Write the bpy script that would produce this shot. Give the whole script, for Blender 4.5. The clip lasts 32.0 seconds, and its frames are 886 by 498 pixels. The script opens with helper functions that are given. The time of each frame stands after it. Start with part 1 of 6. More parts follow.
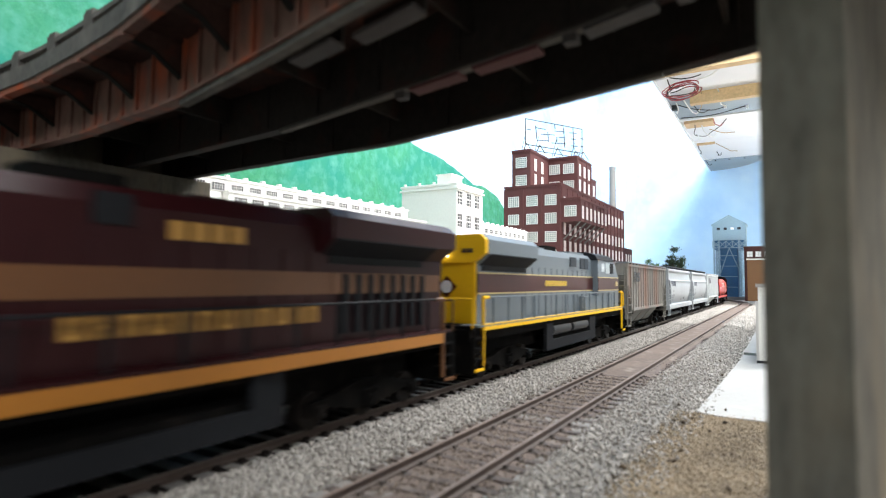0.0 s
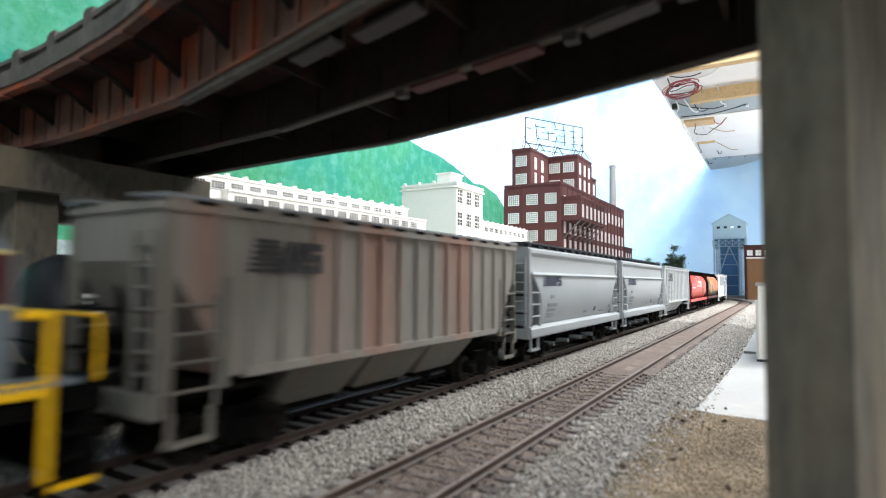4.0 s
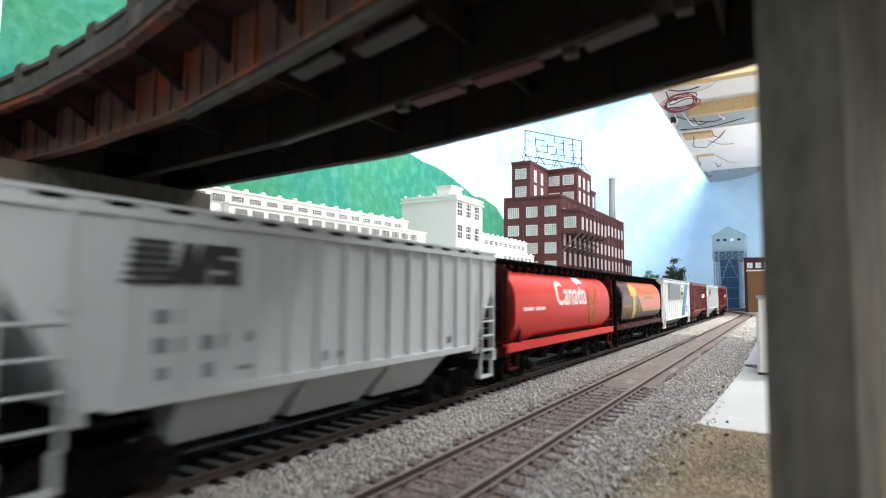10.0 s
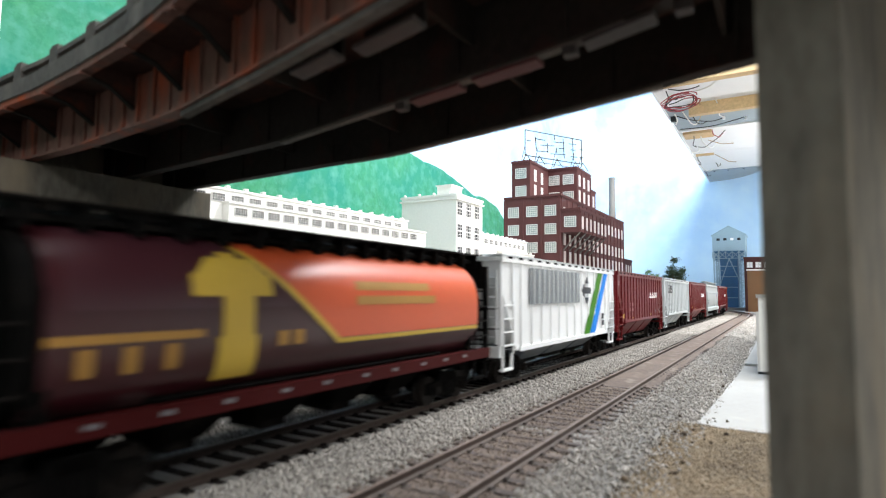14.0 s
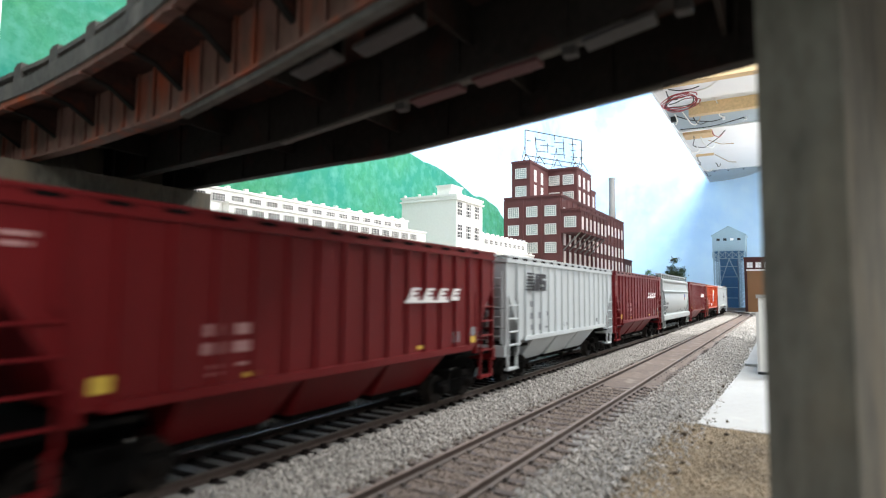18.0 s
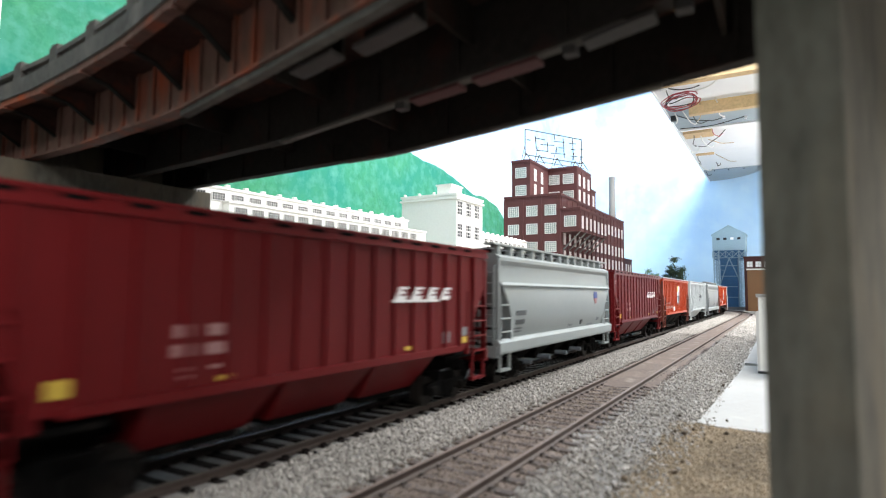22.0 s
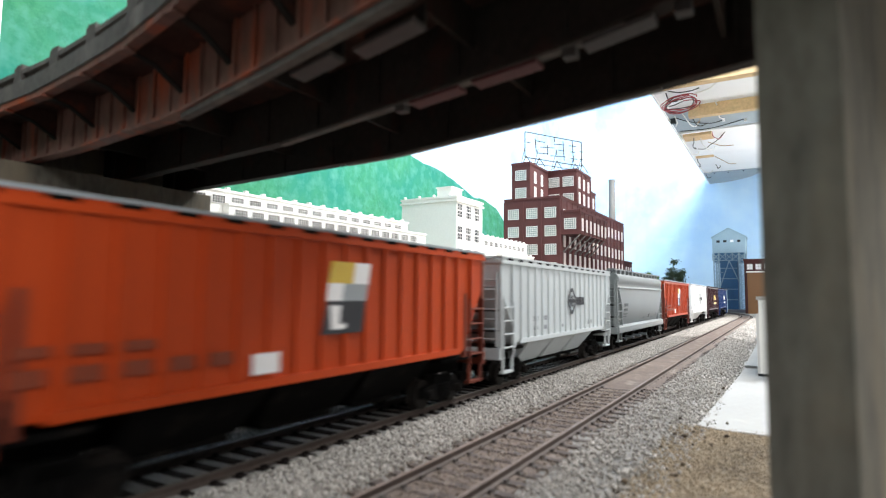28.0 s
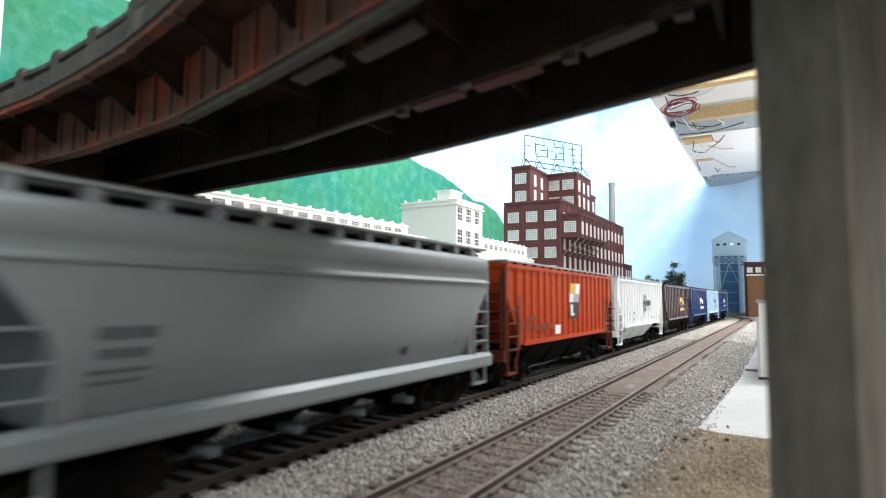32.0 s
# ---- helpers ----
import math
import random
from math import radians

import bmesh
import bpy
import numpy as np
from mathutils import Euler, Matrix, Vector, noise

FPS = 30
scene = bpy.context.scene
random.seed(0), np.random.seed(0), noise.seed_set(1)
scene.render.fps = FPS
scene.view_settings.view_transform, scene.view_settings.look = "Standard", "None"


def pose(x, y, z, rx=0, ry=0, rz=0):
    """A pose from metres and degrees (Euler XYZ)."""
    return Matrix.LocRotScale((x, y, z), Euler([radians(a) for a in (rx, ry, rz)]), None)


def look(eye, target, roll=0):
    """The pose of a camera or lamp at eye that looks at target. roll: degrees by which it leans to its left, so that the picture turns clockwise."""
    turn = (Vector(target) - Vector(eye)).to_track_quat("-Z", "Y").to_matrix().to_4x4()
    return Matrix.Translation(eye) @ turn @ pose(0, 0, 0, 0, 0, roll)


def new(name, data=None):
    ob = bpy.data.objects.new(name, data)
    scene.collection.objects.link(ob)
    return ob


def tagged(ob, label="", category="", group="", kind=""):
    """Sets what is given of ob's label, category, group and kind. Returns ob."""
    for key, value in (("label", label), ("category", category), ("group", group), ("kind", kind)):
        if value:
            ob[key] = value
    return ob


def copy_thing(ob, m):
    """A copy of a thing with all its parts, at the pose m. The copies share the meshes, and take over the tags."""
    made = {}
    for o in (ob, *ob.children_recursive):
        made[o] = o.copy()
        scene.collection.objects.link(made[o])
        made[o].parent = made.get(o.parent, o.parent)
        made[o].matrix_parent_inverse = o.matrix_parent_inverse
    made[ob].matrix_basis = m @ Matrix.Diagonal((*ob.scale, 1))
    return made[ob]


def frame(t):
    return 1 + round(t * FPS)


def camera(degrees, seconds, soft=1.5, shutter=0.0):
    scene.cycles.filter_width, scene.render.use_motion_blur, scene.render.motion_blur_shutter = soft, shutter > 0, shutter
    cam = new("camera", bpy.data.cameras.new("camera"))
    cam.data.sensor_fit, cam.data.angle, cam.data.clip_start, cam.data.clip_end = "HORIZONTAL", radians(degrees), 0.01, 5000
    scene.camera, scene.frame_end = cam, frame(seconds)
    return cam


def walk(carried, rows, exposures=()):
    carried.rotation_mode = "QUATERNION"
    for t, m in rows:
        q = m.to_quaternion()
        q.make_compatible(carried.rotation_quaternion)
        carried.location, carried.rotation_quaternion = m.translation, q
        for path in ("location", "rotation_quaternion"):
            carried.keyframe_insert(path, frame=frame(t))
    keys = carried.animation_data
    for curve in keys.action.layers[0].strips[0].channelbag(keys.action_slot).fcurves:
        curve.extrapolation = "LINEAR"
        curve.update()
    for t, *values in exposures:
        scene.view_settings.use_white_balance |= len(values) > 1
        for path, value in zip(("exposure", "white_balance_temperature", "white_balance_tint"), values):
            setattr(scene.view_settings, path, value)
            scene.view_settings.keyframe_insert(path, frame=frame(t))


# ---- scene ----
# A model railway in 1:87: x across the tracks, y along them, z = 0 at the rail heads.
EYE = (0.0, 0.0, 0.0396)
YAW, ROLL = 30.567, 0.528
PITCH = [(0.0, 3.251), (0.5, 3.265), (1.0, 3.15), (1.5, 3.056), (2.0, 3.056), (2.5, 2.96), (3.0, 3.199), (3.5, 3.114),
         (5.5, 3.15), (6.0, 3.336), (6.5, 3.485), (7.0, 3.5), (7.5, 4.091), (8.0, 4.432), (8.5, 4.416), (9.0, 4.342),
         (9.5, 4.413), (10.0, 4.368), (10.5, 4.328), (11.0, 4.444), (11.5, 4.428), (12.0, 4.333), (12.5, 4.589),
         (13.0, 4.433), (13.5, 4.338), (14.0, 4.308), (14.5, 4.366), (16.5, 4.092), (17.0, 4.036), (17.5, 4.253),
         (18.0, 4.327), (18.5, 4.413), (19.0, 4.244), (19.5, 4.213), (20.0, 4.323), (20.5, 4.311)]
PITCH += [(21.0, 4.331), (21.5, 4.225), (22.0, 4.253), (22.5, 4.243), (23.0, 4.33), (23.5, 4.406), (24.0, 4.582),
          (24.5, 4.654), (25.0, 4.593), (25.5, 4.569), (27.5, 4.577), (28.0, 4.501), (28.5, 4.43), (29.0, 4.576),
          (29.5, 4.507), (30.0, 4.578), (30.5, 4.64), (31.0, 4.739), (31.5, 4.754), (32.0, 4.816)]


def aim(pitch):
    a, p = radians(YAW), radians(pitch)
    way = Vector((-math.sin(a) * math.cos(p), math.cos(a) * math.cos(p), math.sin(p)))
    return look(EYE, Vector(EYE) + way, ROLL)


cam = camera(75.3, 32.0, soft=1.1, shutter=0.95)
# the lens is focused on the middle of the train, so what stands close by is soft
cam.data.dof.use_dof, cam.data.dof.focus_distance, cam.data.dof.aperture_fstop = True, 0.9, 25.0
# the camera's own exposure drifts a little with what passes
EXPOSURE = [(0.0, 0.39), (1.0, 0.37), (2.0, 0.28), (3.0, 0.29), (6.0, 0.19), (7.0, 0.17), (8.0, 0.14), (9.0, 0.17), (10.0, 0.11), (11.0, 0.10),
            (12.0, 0.19), (13.0, 0.20), (14.0, 0.24), (17.0, 0.05), (18.0, 0.24), (19.0, 0.26), (20.0, 0.14), (21.0, 0.12), (22.0, 0.28), (23.0, 0.31),
            (24.0, 0.27), (25.0, 0.23), (28.0, 0.28), (29.0, 0.25), (30.0, 0.09), (31.0, 0.04), (32.0, 0.13)]
walk(cam, [(t, aim(p)) for t, p in PITCH], EXPOSURE)

# ---- light: fluorescent tubes over the aisle, in a closed grey room ----
world = bpy.data.worlds.new("room_air")
world.use_nodes = True
world.node_tree.nodes["Background"].inputs["Color"].default_value = (0.9, 0.95, 1.0, 1)
world.node_tree.nodes["Background"].inputs["Strength"].default_value = 0.12
scene.world = world
for lx, ly, power, over in ((0.40, -1.30, 4.0, 0.0), (0.30, 0.55, 11.0, 0.15), (0.30, 1.15, 54.0, 0.42)):
    data = bpy.data.lights.new("tube_light", "AREA")
    data.shape, data.size, data.size_y, data.energy = "RECTANGLE", 0.9, 0.12, power
    data.color = (0.97, 0.98, 1.0)
    lamp = new("tube_light", data)
    lamp.matrix_world = look((lx, ly, 1.30), (lx - 0.28, ly + over, 0.0))
# unseen fill lamps added behind the viewer and across the aisle
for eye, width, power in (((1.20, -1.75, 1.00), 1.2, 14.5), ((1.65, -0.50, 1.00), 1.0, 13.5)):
    data = bpy.data.lights.new("aisle_fill", "AREA")
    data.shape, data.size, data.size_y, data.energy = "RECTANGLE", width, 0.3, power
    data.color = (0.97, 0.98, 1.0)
    lamp = new("aisle_fill", data)
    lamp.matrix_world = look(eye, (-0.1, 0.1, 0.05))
# unseen fill lamp added below the upper deck to brighten its underside
data = bpy.data.lights.new("shelf_fill", "AREA")
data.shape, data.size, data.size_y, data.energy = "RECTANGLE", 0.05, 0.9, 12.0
lamp = new("shelf_fill", data)
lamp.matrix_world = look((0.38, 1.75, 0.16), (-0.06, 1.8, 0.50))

# ---- materials ----


def mat(name, rgb, rough=0.5, metal=0.0, vary=0.12, big=18.0, fine=700.0, bump=0.15, rust=None, rust_amount=0.0,
        streak=1.0, island=0.0, spec=0.5, height=0.00012, emit=0.0):
    """Painted or weathered surface: two scales of tone, optional stains, fine relief."""
    m = bpy.data.materials.new(name)
    m.use_nodes = True
    nt = m.node_tree
    n, l = nt.nodes, nt.links
    b = n["Principled BSDF"]
    b.inputs["Roughness"].default_value = rough
    b.inputs["Metallic"].default_value = metal
    b.inputs["Specular IOR Level"].default_value = spec
    tc = n.new("ShaderNodeTexCoord")
    mp = n.new("ShaderNodeMapping")
    mp.inputs["Scale"].default_value = (1, 1, 1 / streak)
    l.new(tc.outputs["Object"], mp.inputs["Vector"])
    n1 = n.new("ShaderNodeTexNoise")
    n1.inputs["Scale"].default_value, n1.inputs["Detail"].default_value = big, 4
    l.new(mp.outputs["Vector"], n1.inputs["Vector"])
    n2 = n.new("ShaderNodeTexNoise")
    n2.inputs["Scale"].default_value, n2.inputs["Detail"].default_value = fine, 3
    l.new(mp.outputs["Vector"], n2.inputs["Vector"])
    mix = n.new("ShaderNodeMath")
    mix.operation = "ADD"
    l.new(n1.outputs["Fac"], mix.inputs[0])
    l.new(n2.outputs["Fac"], mix.inputs[1])
    ramp = n.new("ShaderNodeMapRange")
    ramp.inputs["From Min"].default_value, ramp.inputs["From Max"].default_value = 0.6, 1.4
    ramp.inputs["To Min"].default_value, ramp.inputs["To Max"].default_value = 1 - vary, 1 + vary
    l.new(mix.outputs[0], ramp.inputs["Value"])
    tone = ramp.outputs["Result"]
    if island:
        g = n.new("ShaderNodeNewGeometry")
        r2 = n.new("ShaderNodeMapRange")
        r2.inputs["To Min"].default_value, r2.inputs["To Max"].default_value = 1 - island, 1 + island
        l.new(g.outputs["Random Per Island"], r2.inputs["Value"])
        mul = n.new("ShaderNodeMath")
        mul.operation = "MULTIPLY"
        l.new(tone, mul.inputs[0])
        l.new(r2.outputs["Result"], mul.inputs[1])
        tone = mul.outputs[0]
    col = n.new("ShaderNodeMix")
    col.data_type, col.blend_type = "RGBA", "MULTIPLY"
    col.inputs["Factor"].default_value = 1
    col.inputs["A"].default_value = (*rgb, 1)
    l.new(tone, col.inputs["B"])
    out = col.outputs["Result"]
    if rust is not None:
        n3 = n.new("ShaderNodeTexNoise")
        n3.inputs["Scale"].default_value, n3.inputs["Detail"].default_value = big * 2.3, 6
        l.new(mp.outputs["Vector"], n3.inputs["Vector"])
        r3 = n.new("ShaderNodeMapRange")
        r3.inputs["From Min"].default_value, r3.inputs["From Max"].default_value = 0.62 - 0.3 * rust_amount, 0.82 - 0.3 * rust_amount
        l.new(n3.outputs["Fac"], r3.inputs["Value"])
        c2 = n.new("ShaderNodeMix")
        c2.data_type = "RGBA"
        l.new(r3.outputs["Result"], c2.inputs["Factor"])
        l.new(out, c2.inputs["A"])
        c2.inputs["B"].default_value = (*rust, 1)
        out = c2.outputs["Result"]
    l.new(out, b.inputs["Base Color"])
    bp = n.new("ShaderNodeBump")
    bp.inputs["Strength"].default_value, bp.inputs["Distance"].default_value = bump, height
    l.new(n2.outputs["Fac"], bp.inputs["Height"])
    l.new(bp.outputs["Normal"], b.inputs["Normal"])
    if emit:
        b.inputs["Emission Color"].default_value = (1, 0.97, 0.9, 1)
        b.inputs["Emission Strength"].default_value = emit
    return m


def wall_paint(name, low, high, spots, scale, rough=0.8, haze=None, dabs=None):
    """Backdrop paint: two tones blended by soft cloud noise, with a second fine mottling."""
    m = bpy.data.materials.new(name)
    m.use_nodes = True
    nt = m.node_tree
    n, l = nt.nodes, nt.links
    b = n["Principled BSDF"]
    b.inputs["Roughness"].default_value = rough
    b.inputs["Specular IOR Level"].default_value = 0.2
    tc = n.new("ShaderNodeTexCoord")
    a = n.new("ShaderNodeTexNoise")
    a.inputs["Scale"].default_value, a.inputs["Detail"].default_value, a.inputs["Roughness"].default_value = scale, 5, 0.55
    l.new(tc.outputs["Object"], a.inputs["Vector"])
    r = n.new("ShaderNodeValToRGB")
    r.color_ramp.elements[0].position, r.color_ramp.elements[0].color = 0.36, (*low, 1)
    r.color_ramp.elements[1].position, r.color_ramp.elements[1].color = 0.62, (*high, 1)
    l.new(a.outputs["Fac"], r.inputs["Fac"])
    c = n.new("ShaderNodeTexNoise")
    c.inputs["Scale"].default_value, c.inputs["Detail"].default_value = scale * 9, 6
    l.new(tc.outputs["Object"], c.inputs["Vector"])
    q = n.new("ShaderNodeMapRange")
    q.inputs["From Min"].default_value, q.inputs["From Max"].default_value = 0.45, 0.75
    q.inputs["To Max"].default_value = 0.55
    l.new(c.outputs["Fac"], q.inputs["Value"])
    mx = n.new("ShaderNodeMix")
    mx.data_type = "RGBA"
    l.new(q.outputs["Result"], mx.inputs["Factor"])
    l.new(r.outputs["Color"], mx.inputs["A"])
    mx.inputs["B"].default_value = (*spots, 1)
    out = mx.outputs["Result"]
    if dabs is not None:
        # sponged dabs of darker paint
        d = n.new("ShaderNodeTexNoise")
        d.inputs["Scale"].default_value, d.inputs["Detail"].default_value, d.inputs["Roughness"].default_value = 38.0, 6, 0.75
        l.new(tc.outputs["Object"], d.inputs["Vector"])
        where = n.new("ShaderNodeMath")
        where.operation = "MULTIPLY"
        l.new(d.outputs["Fac"], where.inputs[0])
        l.new(a.outputs["Fac"], where.inputs[1])
        e = n.new("ShaderNodeMapRange")
        e.inputs["From Min"].default_value, e.inputs["From Max"].default_value = 0.24, 0.36
        e.inputs["To Max"].default_value = 0.6
        l.new(where.outputs[0], e.inputs["Value"])
        c4 = n.new("ShaderNodeMix")
        c4.data_type = "RGBA"
        l.new(e.outputs["Result"], c4.inputs["Factor"])
        l.new(out, c4.inputs["A"])
        c4.inputs["B"].default_value = (*dabs, 1)
        out = c4.outputs["Result"]
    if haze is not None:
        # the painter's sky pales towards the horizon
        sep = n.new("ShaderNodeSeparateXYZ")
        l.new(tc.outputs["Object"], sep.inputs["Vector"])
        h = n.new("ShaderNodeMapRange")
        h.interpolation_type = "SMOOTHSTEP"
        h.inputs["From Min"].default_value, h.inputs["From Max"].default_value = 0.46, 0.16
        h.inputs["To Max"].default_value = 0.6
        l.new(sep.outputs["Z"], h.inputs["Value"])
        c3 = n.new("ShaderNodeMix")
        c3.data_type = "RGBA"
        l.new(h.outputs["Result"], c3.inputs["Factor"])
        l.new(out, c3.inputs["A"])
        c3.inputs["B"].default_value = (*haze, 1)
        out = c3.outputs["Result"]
    l.new(out, b.inputs["Base Color"])
    return m


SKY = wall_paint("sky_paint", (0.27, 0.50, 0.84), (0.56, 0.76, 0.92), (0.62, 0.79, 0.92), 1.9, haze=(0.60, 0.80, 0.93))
HILL = wall_paint("hill_paint", (0.022, 0.205, 0.15), (0.062, 0.265, 0.13), (0.13, 0.36, 0.29), 5.0, dabs=(0.012, 0.15, 0.075))
BAND = wall_paint("river_paint", (0.20, 0.25, 0.25), (0.30, 0.35, 0.35), (0.42, 0.46, 0.47), 12.0)
ROOM = mat("room_paint", (0.28, 0.28, 0.275), 0.8, big=2, fine=90, vary=0.04)
GROUND = mat("plaster_ground", (0.33, 0.31, 0.28), 0.95, big=14, fine=420, vary=0.35, bump=0.6, height=0.0008)
BED = mat("ballast_bed", (0.19, 0.18, 0.165), 0.95, big=40, fine=900, vary=0.35, bump=0.8, height=0.0008)
STONE = mat("ballast_stone", (0.285, 0.265, 0.236), 0.9, big=60, fine=900, vary=0.15, island=0.38)
DIRT = mat("track_dirt", (0.115, 0.086, 0.070), 0.95, big=45, fine=600, vary=0.35, bump=0.6, rust=(0.24, 0.205, 0.175), rust_amount=0.2)
GRASS = mat("dry_turf", (0.20, 0.155, 0.10), 0.95, big=60, fine=700, vary=0.45, island=0.15)
CLOD = mat("dark_clod", (0.07, 0.05, 0.03), 0.95, big=60, fine=700, vary=0.4, island=0.4)
PAD = mat("concrete_pad", (0.33, 0.325, 0.305), 0.85, big=30, fine=500, vary=0.08, rust=(0.42, 0.40, 0.36), rust_amount=0.0)
TIE = mat("tie_plastic", (0.014, 0.011, 0.0098), 0.85, big=90, fine=700, vary=0.4, rust=(0.032, 0.026, 0.022), rust_amount=0.25, spec=0.05)
RAILM = mat("weathered_rail", (0.075, 0.055, 0.045), 0.6, 0.3, big=60, fine=600, vary=0.25)
RAILTOP = mat("rail_head", (0.115, 0.095, 0.08), 0.5, 0.4, big=60, fine=600, vary=0.15)
RAILOLD = mat("rusty_rail_head", (0.15, 0.112, 0.092), 0.6, 0.2, big=60, fine=600, vary=0.2)
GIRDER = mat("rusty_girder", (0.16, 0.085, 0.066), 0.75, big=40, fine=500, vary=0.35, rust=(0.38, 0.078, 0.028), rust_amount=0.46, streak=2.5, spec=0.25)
# inner steel: the bridge's underside shade is in the base colour, plus rust
GIRDER_IN = mat("shaded_girder", (0.030, 0.027, 0.024), 0.8, big=40, fine=500, vary=0.3, rust=(0.06, 0.025, 0.02), rust_amount=0.2, spec=0.10)
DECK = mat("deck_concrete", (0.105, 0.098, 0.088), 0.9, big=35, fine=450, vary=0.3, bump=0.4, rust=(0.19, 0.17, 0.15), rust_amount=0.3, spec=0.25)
# rusty steel darkened by the shade under the deck; brackets and slab
BRACKET = mat("shaded_rusty_steel", (0.060, 0.033, 0.027), 0.8, big=60, fine=500, vary=0.35, rust=(0.15, 0.045, 0.025), rust_amount=0.25, spec=0.15)
PLATER = mat("red_lead_plate", (0.075, 0.018, 0.018), 0.7, big=60, vary=0.2)
PLATEP = mat("pale_steel_plate", (0.043, 0.039, 0.037), 0.7, big=60, vary=0.2)
# near-black tone holding the deck's underside shade, for the bracket flanges
SHADED = mat("shaded_concrete", (0.022, 0.020, 0.018), 0.9, big=35, fine=450, vary=0.3, bump=0.4, spec=0.10)
MUD = mat("muddy_stone", (0.17, 0.135, 0.11), 0.95, big=60, fine=900, vary=0.2, island=0.3)
PIER = mat("pier_concrete", (0.118, 0.108, 0.084), 0.9, big=26, fine=450, vary=0.5, bump=0.5, rust=(0.19, 0.155, 0.105), rust_amount=0.35, streak=2.6)
BRICK = mat("brick_wall", (0.066, 0.016, 0.0145), 0.8, big=20, fine=500, vary=0.15, bump=0.3)
WHITE = mat("cream_wall", (0.80, 0.79, 0.74), 0.7, big=12, fine=350, vary=0.04)
GLASSW = mat("grey_green_pane", (0.24, 0.29, 0.27), 0.25, big=60, fine=200, vary=0.35)
GLASSD = mat("dark_pane", (0.035, 0.038, 0.042), 0.25, big=60, fine=200, vary=0.3, spec=0.1)
FRAMEW = mat("window_paint", (0.58, 0.565, 0.53), 0.6, big=40, vary=0.05)
STEELB = mat("blue_grey_steel", (0.27, 0.40, 0.48), 0.6, big=25, fine=300, vary=0.12)
PANELB = mat("blue_panel", (0.04, 0.14, 0.28), 0.6, big=14, fine=300, vary=0.2)
BROWN = mat("brown_door", (0.20, 0.095, 0.035), 0.6, big=20, vary=0.1)
BLACK = mat("black_rod", (0.02, 0.02, 0.02), 0.5, vary=0.1)
WOOD = mat("pine_joist", (0.66, 0.47, 0.26), 0.7, big=20, fine=200, vary=0.2)
DECKW = mat("white_board", (0.85, 0.86, 0.87), 0.7, big=10, vary=0.05)
DECKG = mat("grey_board", (0.34, 0.40, 0.44), 0.7, big=10, vary=0.1)
DECKP = mat("pinkish_blind", (0.70, 0.60, 0.59), 0.6, big=30, vary=0.12)
WIRER = mat("red_wire", (0.35, 0.05, 0.06), 0.4)
WIREW = mat("white_wire", (0.75, 0.74, 0.7), 0.4)
WIRET = mat("tan_wire", (0.42, 0.30, 0.17), 0.5)
STACKM = mat("smokestack_grey", (0.17, 0.168, 0.16), 0.8, big=20, vary=0.1)
BARK = mat("bark", (0.09, 0.06, 0.04), 0.9, big=80, vary=0.3)
LEAF = mat("leaf_foam", (0.035, 0.06, 0.025), 0.9, big=60, fine=600, vary=0.3, island=0.5)
BUSH = mat("bush_foam", (0.10, 0.19, 0.07), 0.9, big=60, fine=600, vary=0.3, island=0.4)
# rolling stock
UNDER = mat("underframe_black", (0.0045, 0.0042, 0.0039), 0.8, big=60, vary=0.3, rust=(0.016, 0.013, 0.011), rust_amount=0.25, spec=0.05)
WHEEL = mat("wheel_steel", (0.020, 0.017, 0.015), 0.5, 0.4, big=60, vary=0.3, spec=0.10)
GREYL = mat("light_grey_paint", (0.305, 0.33, 0.34), 0.36, big=22, vary=0.09, streak=3, spec=0.5)
GREYM = mat("mid_grey_paint", (0.17, 0.185, 0.20), 0.33, big=22, vary=0.08, streak=3)
GREYP = mat("pale_grey_paint", (0.49, 0.52, 0.52), 0.5, big=22, vary=0.06, streak=3, spec=0.22)
WHITEP = mat("white_paint", (0.82, 0.83, 0.82), 0.45, big=22, vary=0.04, streak=3)
WEATHER = mat("weathered_tan_grey", (0.215, 0.20, 0.175), 0.75, big=14, vary=0.25, rust=(0.27, 0.115, 0.07), rust_amount=0.42, streak=10)
WEATHG = mat("weathered_grey", (0.155, 0.148, 0.125), 0.75, big=25, vary=0.22, rust=(0.15, 0.10, 0.075), rust_amount=0.3, streak=6)
REDB = mat("oxide_red_paint", (0.130, 0.0065, 0.008), 0.45, big=22, vary=0.1, streak=3, spec=0.22)
REDC = mat("bright_red_paint", (0.61, 0.024, 0.014), 0.35, big=22, vary=0.06, streak=3)
REDD = mat("dark_red_shade", (0.05, 0.006, 0.006), 0.5, big=22, vary=0.1, spec=0.10)
ORANGE = mat("orange_paint", (0.44, 0.052, 0.008), 0.45, big=22, vary=0.07, streak=3, spec=0.22)
BROWNP = mat("dark_brown_paint", (0.042, 0.007, 0.010), 0.32, big=22, vary=0.1, spec=0.8)
SHEEN = mat("sheen_brown_paint", (0.052, 0.014, 0.019), 0.32, big=22, vary=0.1, spec=0.9)
ORANGEC = mat("orange_red_panel", (0.62, 0.10, 0.03), 0.33, big=22, vary=0.06, spec=0.7)
GOLD = mat("gold_lettering", (0.62, 0.42, 0.06), 0.45, vary=0.05)
WHEATM = mat("faded_wheat_gold", (0.40, 0.11, 0.02), 0.5, vary=0.1)
TIEOLD = mat("grey_brown_tie", (0.05, 0.038, 0.032), 0.85, big=90, fine=700, vary=0.4, rust=(0.15, 0.12, 0.10), rust_amount=0.3)
